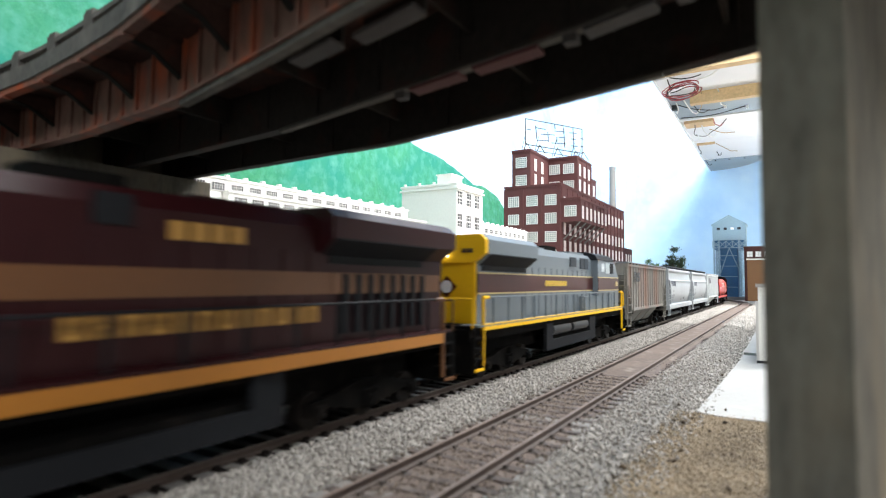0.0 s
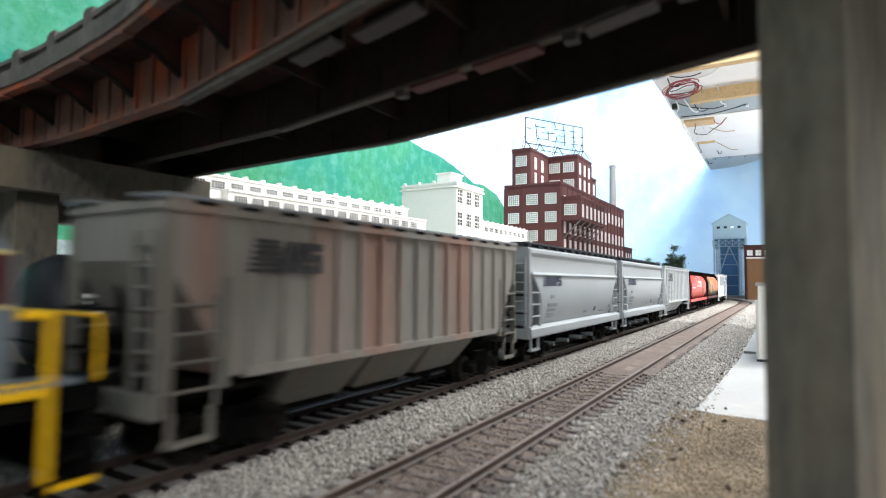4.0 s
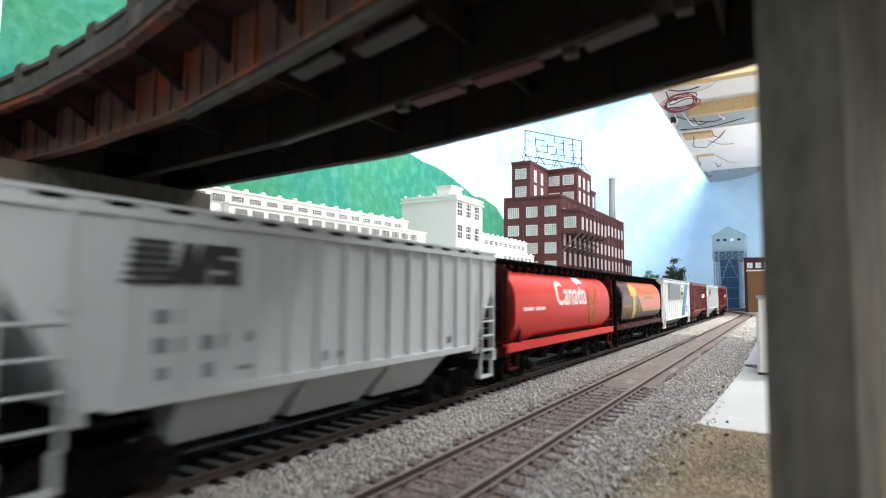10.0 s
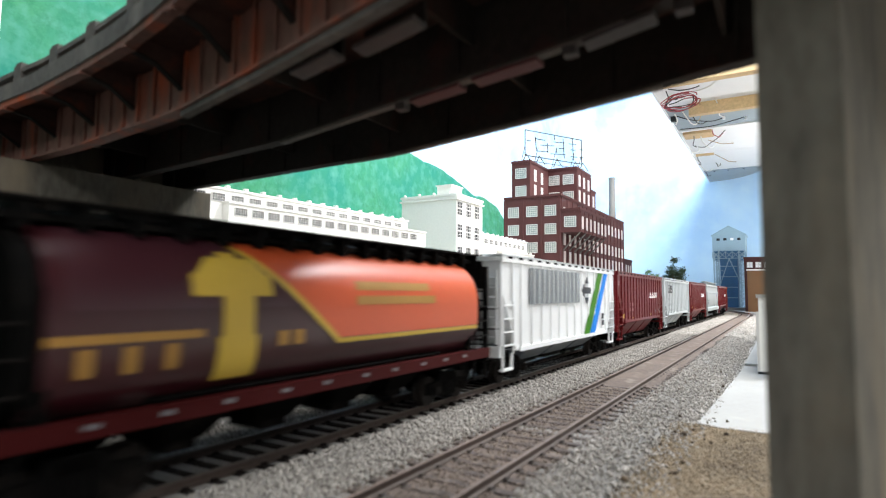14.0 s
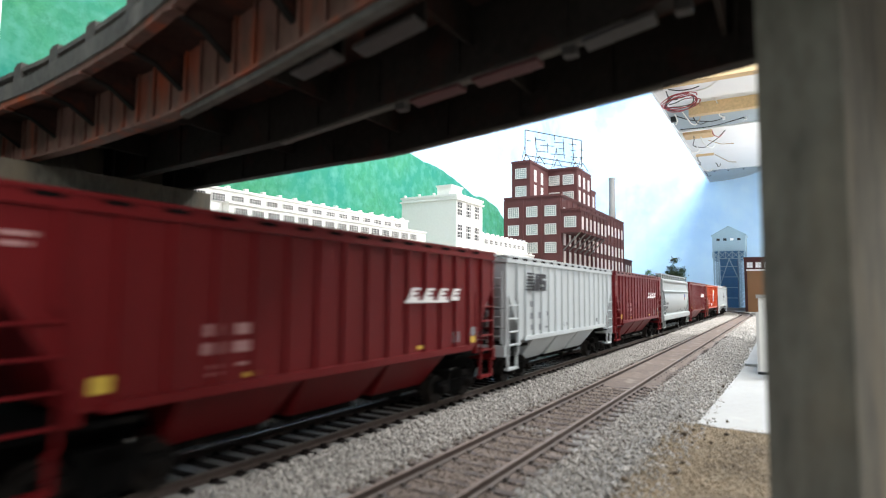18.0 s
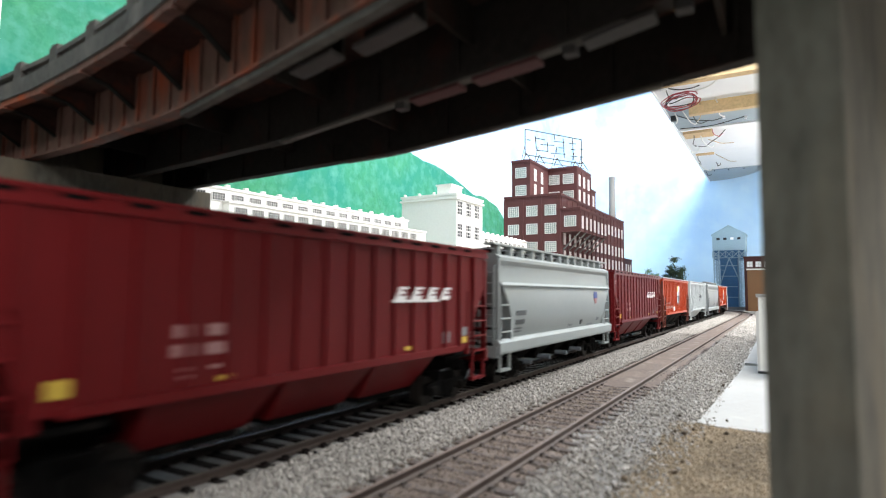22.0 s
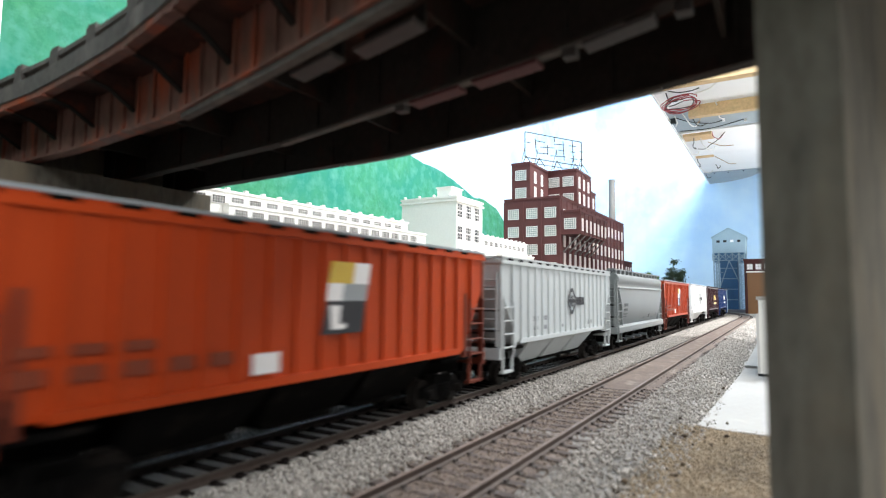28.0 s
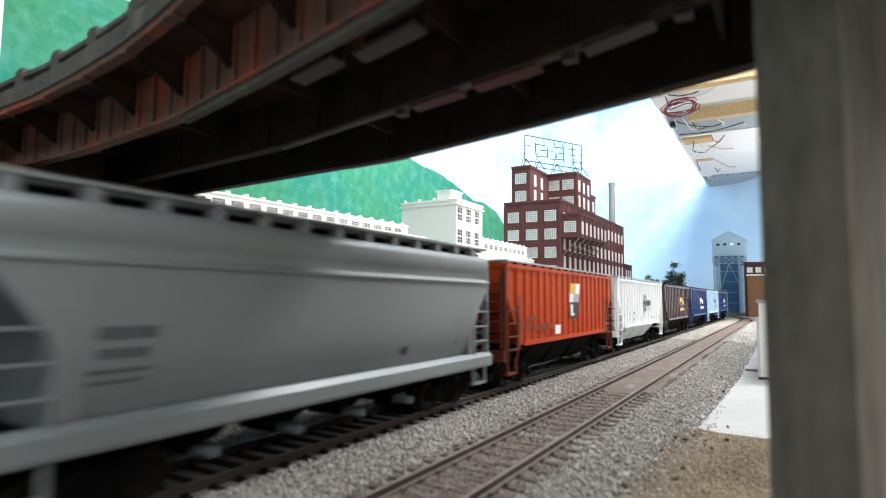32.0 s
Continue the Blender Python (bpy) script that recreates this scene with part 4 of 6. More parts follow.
def orange_hopper():
    car = ribbed_hopper("hopper_car", "orange ribbed covered hopper car with a shield on its side", ORANGE, GREYL, 16, 3, chute=UNDER, dark=UNDER, ends=ENDO)
    def la(z):
        return -5.5 + (z - 29) * 0.19

    def lb(z):
        return 10.8 + (z - 29) * 0.19
    patch("shield", car, GOLD, RIB, [(42.2, 48, la, lambda z: la(z) + 9.5)], "yellow, white and black shield", n=1)
    patch("shield_band", car, INKW, RIB, [(42.2, 48, lambda z: la(z) + 9.5, lb), (37.6, 42.2, la, lambda z: la(z) + 6)], n=1)
    patch("shield_field", car, GREYL, RIB, [(37.6, 42.2, lambda z: la(z) + 6, lb)], n=1)
    patch("shield_point", car, INK, RIB, [(29, 37.6, la, lb)], n=1)
    patch("shield_wheat", car, INKW, RIB, [(30.2, 36.4, lambda z: la(z) + 3.5 - (z - 30) * 0.3, lambda z: la(z) + 6.5 - (z - 30) * 0.1), (30.2, 31.6, lambda z: la(z) + 4, lambda z: la(z) + 9)], n=1, lift=0.2)
    patch("placard", car, INKW, RIB, [(21.4, 26, -27, -19.2)], n=1)
    q = [(29, 30.8, -74 + i * 9, -68 + i * 9) for i in range(3)] + [(24.5, 27.2, -74 + i * 9, -68.5 + i * 9) for i in range(5)]
    patch("reporting_marks", car, RUSTINK, RIB, q, n=1, lift=0.08)
    return car


def diamond_hopper(body=GREYP, label="pale grey ribbed covered hopper car with a black diamond emblem"):
    car = ribbed_hopper("hopper_car", label, body, GREYP, 16, 3)
    c, z = 4.5, 36.5
    bm = bmesh.new()
    for r0, r1 in ((5.2, 7.2), (1.6, 3.2)):
        for k in range(24):
            a0, a1 = k * math.tau / 24, (k + 1) * math.tau / 24

            def d(a, r):
                w = abs(math.cos(2 * a))
                rr = r * (0.82 + 0.18 * w)
                return (17.9, c + rr * math.cos(a), z + rr * math.sin(a))
            v = [bm.verts.new(p) for p in (d(a0, r0), d(a1, r0), d(a1, r1), d(a0, r1))]
            bm.faces.new(v)
    part("emblem", bm, INK, car, "black ring emblem")
    patch("emblem_bar", car, INK, RIB, [(z - 0.9, z + 0.9, c - 6, c + 6)] + [(z - 2.2, z + 2.2, c + 8 + i * 2.6, c + 9.6 + i * 2.6) for i in range(6)] + [(z - 2.2, z - 1.0, c + 8, c + 22), (z + 0.6, z + 1.6, c + 8, c + 22)], n=1)
    patch("reporting_marks", car, INKG, SKIN, [(23, 25, -50, -45), (23, 25, -38, -33), (27.4, 29.6, -50.4, -45), (27.4, 29.6, -38.4, -32.6), (22.6, 25, 37, 40), (22.6, 25, 43, 45), (23, 24.6, -12, -8)], n=1)
    return car


def grey_smooth(body, label, logo=None, half=89.0, low=False, **shape):
    car = smooth_hopper("hopper_car", label, body, INKG, half, board=57.4 if logo else 58.4 if low else 59.6, sill=(13.0, 18.4) if logo or low else (14.0, 20.0), board_m=SCREEN if logo else None, **shape)
    if logo:
        o, b = -66.0, 37.2
        q = [(b + i * 1.1, b + 0.65 + i * 1.1, o + 0.2 * i, o + 14) for i in range(5)] + [(b, b + 5.2, o + 5, o + 12.5)]
        patch("logo", car, logo, acf_x, q, "navy striped logo", n=1)
        patch("logo", car, logo, acf_x, [(b, b + 5.2, lambda w: o + 13.4 + (w - b) * 0.3, lambda w: o + 15.4 + (w - b) * 0.3), (b, b + 5.2, lambda w: o + 17 - (w - b) * 0.2, lambda w: o + 18.6 - (w - b) * 0.2), (b, b + 5.2, lambda w: o + 17.4 + (w - b) * 0.3, lambda w: o + 19 + (w - b) * 0.3),
                                         (b, b + 1.4, o + 21.4, o + 26.2), (b + 1.9, b + 3.3, o + 21.4, o + 26.2), (b + 3.8, b + 5.2, o + 21.6, o + 27), (b + 2.4, b + 5, o + 20.8, o + 22.4), (b + 0.2, b + 3, o + 25, o + 26.8)], n=1)
    patch("reporting_marks", car, INKG if logo else INKD, acf_x, [(31, 32.6, -55, -50), (26.6, 28.4, -58, -45), (24.4, 25.8, -58, -47), (22.6, 23.2, -58, -48), (21.4, 22, -58, -48)] if logo else [(31.8, 34.0, -67, -56), (28.4, 30.2, -67, -57.5), (25.8, 26.6, -68, -57), (24, 24.6, -68, -58)] if low else [(29.4, 31.6, -70, -59), (25.4, 27.6, -70, -60), (23.4, 24, -74, -62), (22, 22.6, -74, -62)], n=1, lift=0.1)
    patch("placard", car, INK, acf_x, [(21.6, 24.2, 26, 29)], n=1, lift=0.12)
    patch("data_panel", car, INKG, acf_x, [ (21.2, 22.4, 6, 12), (20.6, 21.4, 40, 52), (22.5, 24.5, 60, 64)], n=1, lift=0.1)
    return car


def weathered_hopper():
    car = ribbed_hopper("hopper_car", "weathered tan-grey ribbed hopper car with rust-stained panels", WEATHER, INKG, 14, 3, half=85.0, ends=WEATHG, chute=WEATHG)
    bars_logo(car, INK, RIB, -64, 41.0, 1.0)
    return car


def canada_hopper():
    car = cylinder_hopper("hopper_car", "bright red cylindrical grain hopper car lettered Canada", REDC, REDD, UNDER, REDC)
    lettering("lettering", car, INKW, "Canada", cyl_x, -28, 34.0, 17.5, "white Canada lettering", bold=0.25)
    bm = bmesh.new()
    profile_patch(bm, cyl_x, 45.8, 49.2, 12.5, 15.4, 3, 0.2)
    profile_patch(bm, cyl_x, 45.8, 49.2, 16.4, 24.5, 3, 0.2)
    part("flag", bm, INKW, car)
    patch("reporting_marks", car, INKW, cyl_x, [(31.8, 33.4, y + i * 2.1, y + i * 2.1 + 1.5) for y in (-72, -57) for i in range(6)], n=1)
    for sg in (-1, 1):
        def inner(w, sg=sg):
            return 38 + sg * (0.3 + max(0.0, w - 34.2) * 0.85 if w > 32.2 else 0.12 + max(0.0, w - 27.0) * 0.62)

        def outer(w, sg=sg):
            return 38 + sg * (9.3 if w > 32.2 else 9.3 * math.sqrt(max(0.0, 1 - ((31.6 - w) / 10.6) ** 2)))
        edges = (outer, inner) if sg < 0 else (inner, outer)
        patch("wheat_leaf", car, WHEATM, cyl_x, [(32.8, 43.2, *edges)], "dull gold wheat leaf", n=12)
        patch("wheat_leaf", car, WHEATM, cyl_x, [(21.2, 32.0, *edges)], "dull gold wheat leaf", n=12)
    patch("sill_reflector", car, INKG, flat(18.0), [(16.0, 16.9, y, y + 2.2) for y in (-66, -38, -8, 22, 52)], n=1)
    return car


def wheat_hopper():
    car = cylinder_hopper("hopper_car", "dark brown and orange cylindrical grain hopper car with yellow emblem", BROWNP, UNDER, UNDER, REDD, inset=16.0)
    # patch a little paler than the body: reflection on the gloss, as colour
    patch("upper_panel", car, SHEEN, cyl_x, [(36, 50.6, -70, lambda z: -14.5 - (z - 36) * 1.35)], "paler brown patch standing for gloss on the upper side", n=10, lift=0.08)
    patch("orange_panel", car, ORANGEC, cyl_x, [(27.6, 50.8, lambda z: -1 - (z - 26) * 1.35, 76)], "orange-red painted panel", n=12, lift=0.1)
    patch("panel_line", car, GOLD, cyl_x, [(26.2, 50.6, lambda z: -3 - (z - 26) * 1.35, lambda z: -0.6 - (z - 26) * 1.35)], n=10, lift=0.2)
    patch("panel_line", car, GOLD, cyl_x, [(26.2, 27.4, -2, 76)], n=2, lift=0.16)
    patch("emblem", car, GOLD, cyl_x, [(38.4, 43.0, -46.8, -26.2), (43.0, 46.6, lambda z: -45.8 + (z - 43.0) * 1.1, lambda z: -27.2 - (z - 43.0) * 1.1), (46.6, 47.8, -38.6, -34.2), (30.0, 38.4, -39.5, -31.5), (21, 30.0, -40.5, -30.5)], "yellow wheat emblem", n=8, lift=0.32)
    patch("lettering", car, GOLDD, cyl_x, [(30.2, 31.8, -73, -44), (24.6, 29.4, -68, -65.6), (24.6, 29.4, -60, -57.6), (24.6, 29.4, -52, -49.6), (27, 30.4, -24, -21), (27, 30.4, -19, -16)], n=3, lift=0.2)
    patch("lettering", car, GOLDD, cyl_x, [(40.0, 42.4, 4, 42), (36.0, 38.4, 4, 45)], n=2, lift=0.2)
    patch("sill_reflector", car, INKG, flat(18.0), [(16.0, 16.9, y, y + 2.2) for y in (-66, -52, -38, -22, -8, 8, 22, 38, 52, 66)], n=1)
    return car


def stripe_hopper():
    car = ribbed_hopper("hopper_car", "white ribbed hopper car with green and blue diagonal stripes", WHITEP, GREYP, 12, 3, chute=GREYM, half=94.0, low=14.4)
    patch("upper_panel", car, GREYM, RIB, [(34.5, 51.4, -62, 14)], "grey upper side panel", n=1, lift=0.05)
    for i in range(11):
        y = -58 + i * 6.6
        part("panel_rib", boxes((17.7, 18.4, y, y + 1.0, 34.5, 51.4)), GREYP, car)
    patch("stripe", car, GREEN, RIB, [(14.4, 52.6, lambda z: 21.8 + (z - 14.4) * 0.83, lambda z: 32.2 + (z - 14.4) * 0.80)], "green diagonal stripe", n=10)
    patch("stripe", car, BLUE, RIB, [(14.4, 52.6, lambda z: 33.8 + (z - 14.4) * 0.88, lambda z: 44.2 + (z - 14.4) * 0.81)], "blue diagonal stripe", n=10)
    c, z = 28.6, 41.5
    patch("emblem", car, INK, RIB, [(z - 1.9, z + 1.9, c - 8, c + 8), (z + 4.2, z + 8, lambda w: c - (z + 8 - w) * 0.9, lambda w: c + (z + 8 - w) * 0.9), (z - 8, z - 4.2, lambda w: c - (w - z + 8) * 0.9, lambda w: c + (w - z + 8) * 0.9),
                                       (z - 3.6, z + 3.6, lambda w: c - 10.5 + abs(w - z) * 1.25, lambda w: c - 5.0)], "black arrow emblem", n=4)
    patch("placard", car, INK, RIB, [(23.6, 27, 61, 65), (19.4, 22.6, 61.6, 65.6)], n=1)
    return car


def plain_ribbed(body, label, logo, logo_label):
    car = ribbed_hopper("hopper_car", label, body, UNDER, 14, 3, chute=UNDER)
    patch("logo", car, logo, RIB, [(33, 42, 4, 9), (37, 42, 9, 22), (34, 39, 24, 34), (27, 30, 6, 40)], logo_label, n=1)
    return car


def tank_car(name, label, text, m):
    car = thing(name, label, "tank car", "parked tank cars", m)
    h = 92
    bm = bmesh.new()
    ys = [(-h + 5, 0.05), (-h + 6, 0.55), (-h + 9, 0.85), (-h + 14, 1.0), (h - 14, 1.0), (h - 9, 0.85), (h - 6, 0.55), (h - 5, 0.05)]
    prev = None
    for y, f in ys:
        ring = [bm.verts.new((16.5 * f * math.cos(a), y, 29.5 + 16.5 * f * math.sin(a))) for a in [k * math.tau / 32 for k in range(32)]]
        if prev:
            for k in range(32):
                bm.faces.new((prev[k], prev[(k + 1) % 32], ring[(k + 1) % 32], ring[k]))
        else:
            bm.faces.new(ring)
        prev = ring
    bm.faces.new(prev[::-1])
    part("tank", bm, TANKB, car, smooth=True)
    part("frame_sill", boxes((-8, 8, -h, h, 10, 14), (-16, 16, -h + 2, -h + 26, 12.5, 13.5), (-16, 16, h - 26, h - 2, 12.5, 13.5)), UNDER, car)
    bm = bmesh.new()
    for z in (16, 23):
        for y in (-h + 3, h - 3):
            tube(bm, (-15, y, z), (15, y, z), 0.5, 5)
    for y in (-h + 3, h - 3):
        for x in (-15, 15):
            tube(bm, (x, y, 13), (x, y, 23), 0.5, 5)
    part("end_railing", bm, UNDER, car)
    bm = bmesh.new()
    tube(bm, (0, 0, 45), (0, 0, 50), 6, 16)
    part("dome", bm, TANKB, car, smooth=True)

    def xf(z):
        return math.sqrt(max(1.0, 16.5 ** 2 - (z - 29.5) ** 2))
    if text:
        lettering("lettering", car, INKW, text, xf, -64, 33.4, 6.2, "white block lettering", bold=0.25)
    patch("reporting_marks", car, INKW, xf, [(34, 35, -79, -73), (32.4, 33.0, -79, -76), (31, 31.6, -79, -75), (29.6, 30.2, -79, -73), (28.4, 29.6, -60, -50), (25.8, 26.8, -60, -52)], n=1, lift=0.15)
    truck(car, -h + 22)
    truck(car, h - 22)
    for sgn in (-1, 1):
        coupler(car, sgn * h, sgn)
    return car


def locomotive(label, body, band, line, sill, end_m, cab_forward, tail_lit, name="diesel_locomotive", tail=16.0):
    """Six-axle road locomotive; long hood towards -y, cab towards +y."""
    car = thing(name, label, "locomotive", "train")
    h = 125.0
    rail_m = sill if tail_lit else BUFF
    part("frame", boxes((-16.5, 16.5, -h + 3, h - 3, 17, 21.5), (-8.5, 8.5, -h + 22, h - 22, 8.5, 17)), UNDER, car)
    for sx in (-1, 1):
        a, b = sorted((16.6 * sx, 18.2 * sx))
        part("side_sill", boxes((a, b, -h + 13, h - 13, *((20.6, 23.0) if tail_lit else (18.6, 22.0)))), sill, car, "coloured sill stripe", bevel=0.2)
        part("walkway", boxes((min(10 * sx, 18.2 * sx), max(10 * sx, 18.2 * sx), -h + 8, h - 8, 22.0, 22.8)), body, car)
    # hood in lengths with doors, roof shoulders bevelled
    bm = bmesh.new()
    prism(bm, ((-13, 22.5), (13, 22.5), (13, 53.4), (10.6, 57), (-10.6, 57), (-13, 53.4)), "y", -h + tail, h - 71)
    part("hood", bm, body, car, bevel=0.3)
    door = [data_of("hood_door", boxes((*sorted((12.9 * sx, 13.3 * sx)), 0, 7.6, 24, 47)), body, 0.12) for sx in (-1, 1)]
    y = -h + 66
    while y < h - 80:
        for me in door:
            part("hood_door", me, body, car, at=(0, y, 0))
        y += 9.0
    for sx in (-1, 1):
        a, b = sorted((13.0 * sx, 13.65 * sx))
        part("grille", boxes((a, b, -h + 20, -h + 66, 44.2, 46.4)), GRILLE, car, "black radiator screen")
        if tail_lit:
            part("grille", boxes((a, b, h - 117, h - 106, 49.0, 54.4)), SCREEN, car, "black blower screen")
            part("grille", boxes((a, b, h - 98, h - 91, 48.0, 54.6)), SCREEN, car, "black blower screen")
            part("grille", boxes((a, b, h - 89.5, h - 82, 48.0, 54.6)), SCREEN, car, "black blower screen")
        part("battery_box", boxes((min(13 * sx, 17.0 * sx), max(13 * sx, 17.0 * sx), h - 100, h - 72, 22.8, 31.5)), body, car, bevel=0.3)
        bm = bmesh.new()
        prism(bm, [(x * sx, z) for x, z in ((13.1, 46.2), (18.3, 50.5), (18.3, 51.0), (13.1, 46.9))], "y", -h + 18, -h + 68)
        part("radiator_screen", bm, GRILLE, car, "black slanted radiator screen")
    bm = bmesh.new()
    prism(bm, ((-13, 46.5), (13, 46.5), (18.2, 50.8), (18.2, 56.6), (15.6, 59), (-15.6, 59), (-18.2, 56.6), (-18.2, 50.8)), "y", -h + tail, -h + 70)
    part("radiator_housing", bm, body, car, bevel=0.35)
    part("end_panel", boxes((-12.7, 12.7, -h + tail - 1.2, -h + tail, 22.8, 50.5)), end_m, car, "coloured hood end", bevel=0.4)
    bm = bmesh.new()
    prism(bm, ((-12.6, 47.4), (12.6, 47.4), (18.0, 51.2), (18.0, 56.4), (15.4, 58.8), (-15.4, 58.8), (-18.0, 56.4), (-18.0, 51.2)), "y", -h + tail - 2.4, -h + tail + 0.1)
    part("end_hood", bm, end_m, car, bevel=0.3)
    for x in (-1.6, 1.6):
        bm = bmesh.new()
        tube(bm, (0, -h + tail - 2.2, 52.6 + x), (0, -h + tail - 3.4, 52.6 + x), 1.4, 12)
        part("headlight", bm, LAMP if tail_lit else GLASSC, car, "bright lit headlight" if tail_lit else "unlit headlight")
    for x in (-12.5, 7.5):
        part("number_board", boxes(*((x + i * 1.3, x + i * 1.3 + 0.9, -h + tail - 2.7, -h + tail - 2.2, 51.4, 53.0) for i in range(4))), INK, car, "dark number bars")
    bm = bmesh.new()
    prism(bm, ((-4.4, 37.6), (0, 33.2), (4.4, 37.6), (0, 42.0)), "y", -h + tail - 1.9, -h + tail - 1.1)
    part("end_emblem", bm, REDD, car, "dark red diamond emblem with a pale centre")
    bm = bmesh.new()
    tube(bm, (0, -h + tail - 1.8, 37.6), (0, -h + tail - 2.2, 37.6), 2.6, 16)
    part("emblem_centre", bm, INKW, car)
    # stripes on the hood and cab
    q = [(35.2, 43.0, -h + 16, h - 71)]
    patch("band", car, band, flat(13.2), q, "dark band along the hood", n=1, lift=0.3)
    patch("band_line", car, line, flat(13.2), [(43.0, 43.6, -h + 16, h - 71), (34.6, 35.2, -h + 16, h - 71)], n=1, lift=0.36)
    # exhaust and fans
    part("exhaust_outlet", boxes((-4, 4, -8, 10, 56.8, 60.5)), UNDER, car, bevel=0.5)
    part("equipment_hatch", boxes((-8, 8, -48, -20, 56.8, 58.2)), body, car, bevel=0.4)
    part("equipment_hatch", boxes((-8.4, 8.4, 22, 50, 56.8, 58.6)), body, car, bevel=0.4)
    # cab
    cab = part("cab", boxes((-17, 17, h - 72, h - 32, 22.5, 54.5)), body, car, bevel=0.5)
    bm = bmesh.new()
    prism(bm, ((-17.4, 54.2), (17.4, 54.2), (15, 57.6), (9, 59.6), (-9, 59.6), (-15, 57.6)), "y", h - 73, h - 31)
    part("cab_roof", bm, GRILLE if tail_lit else body, cab, "dark rounded cab roof" if tail_lit else "", bevel=0.4)
    for sx in (-1, 1):
        a, b = sorted((16.8 * sx, 17.25 * sx))
        # pale panes carry the glare on the glass as colour
        part("cab_window", boxes((a, b, h - 64, h - 57.4, 47.0, 52.4)), GLASSC, cab, "small pale cab window", bevel=0.2)
        part("cab_window", boxes((a, b, h - 53, h - 44, 46.0, 53.0)), GLASSC, cab, "cab window with glare in its pale colour", bevel=0.2)
        part("cab_window", boxes((a, b, h - 42.6, h - 34, 46.0, 53.0)), GRILLE, cab, "dark cab window", bevel=0.2)
        for y in (h - 50, h - 40):
            part("cab_door_panel", boxes((a, b, y, y + 8.4, 23.6, 32.6)), body, cab, bevel=0.15)
        patch_x = flat(17.0 * sx) if sx > 0 else None
        if patch_x:
            patch("cab_band", cab, band, patch_x, [(35.2, 43.0, h - 72, h - 32)], n=1, lift=0.2)
            patch("cab_line", cab, line, patch_x, [(43.0, 43.6, h - 72, h - 32), (34.6, 35.2, h - 72, h - 32)], n=1, lift=0.24)
            patch("cab_number", cab, line, patch_x, [(37.6, 40.8, h - 28, h - 22)], n=1, lift=0.3)
    for x in (-12, 2):
        part("windscreen", boxes((x, x + 10, h - 29.6, h - 28.4, 47.5, 52.5)), GLASSC, cab)
    bm = bmesh.new()
    prism(bm, ((h - 32, 22.5), (h - 18, 22.5), (h - 17, 42), (h - 19, 44.4), (h - 29.5, 54.4), (h - 32, 54.4)), "x", -16.6, 16.6)
    part("nose", bm, body, car, bevel=0.8)
    patch("nose_band", car, band, flat(16.6), [(35.2, 43.0, h - 32, h - 18)], n=1, lift=0.15)
    patch("nose_line", car, line, flat(16.6), [(34.6, 35.2, h - 32, h - 18), (43.0, 43.6, h - 32, h - 18)], n=1, lift=0.2)
    for x in (-1.6, 1.6):
        bm = bmesh.new()
        tube(bm, (x, h - 31.2, 56.5), (x, h - 30.4, 56.5), 1.3, 12)
        part("headlight", bm, GLASSC, car)
    # fuel tank, air tanks, trucks
    bm = bmesh.new()
    prism(bm, ((-15.5, 9), (-12, 5.2), (12, 5.2), (15.5, 9), (15.5, 12.4), (-15.5, 12.4)), "y", -32, 44)
    part("fuel_tank", bm, UNDER, car, bevel=0.5)
    for y0 in (-34, -2):
        bm = bmesh.new()
        tube(bm, (14.6, y0 + 4, 15.2), (14.6, y0 + 32, 15.2), 2.9, 14)
        part("air_tank", bm, TANKG, car, "dark air tank", smooth=True)
    for sx in (-1, 1):
        a, b = sorted((15.2 * sx, 17.0 * sx))
        part("tank_skirt", boxes((a, b, -40, 46, 5.6, 10.6), (a, b, -40, -31, 10.6, 19.0), (a, b, 34, 46, 10.6, 19.0)), GRILLE, car, "dark grey fuel tank skirt", bevel=0.3)
    truck(car, -h + 47, 44.0, 3)
    truck(car, h - 47, 44.0, 3)
    for sgn in (-1, 1):
        e = sgn * (h - 4)
        part("pilot", boxes((-17, 17, min(e, e - 3 * sgn), max(e, e - 3 * sgn), 4.5, 18.5)), UNDER, car, bevel=0.4)
        part("end_platform", boxes((-17, 17, min(e, e - 12 * sgn), max(e, e - 12 * sgn), 20.5, 22.6)), UNDER, car)
        coupler(car, e, sgn)
        for sx in (-1, 1):
            for z in (5.6, 9.6, 13.6, 17.6):
                y0, y1 = sorted((e - 1 * sgn, e - 8 * sgn))
                part("step", boxes((min(13.5 * sx, 18 * sx), max(13.5 * sx, 18 * sx), y0, y1, z, z + 0.7)), UNDER, car)
            for d in (1, 8):
                y0, y1 = sorted((e - (d - 0.4) * sgn, e - (d + 0.4) * sgn))
                part("step_stringer", boxes((min(17.4 * sx, 18 * sx), max(17.4 * sx, 18 * sx), y0, y1, 5.4, 21)), UNDER, car)
            part("step_edge", boxes((min(17.9 * sx, 18.5 * sx), max(17.9 * sx, 18.5 * sx), min(e - 1 * sgn, e - 8 * sgn), max(e - 1 * sgn, e - 8 * sgn), 5.4, 6.4)), rail_m, car)
            bm = bmesh.new()
            tube(bm, (17.6 * sx, e - 8.5 * sgn, 7), (17.6 * sx, e - 8.5 * sgn, 33.5), 0.75, 6)
            tube(bm, (17.6 * sx, e - 8.5 * sgn, 33.5), (17.6 * sx, e - 13 * sgn, 33.5), 0.75, 6)
            tube(bm, (17.0 * sx, e - 0.6 * sgn, 22), (17.0 * sx, e - 0.6 * sgn, 33), 0.4, 6)
            part("grab_rail", bm, rail_m, car)
        bm = bmesh.new()
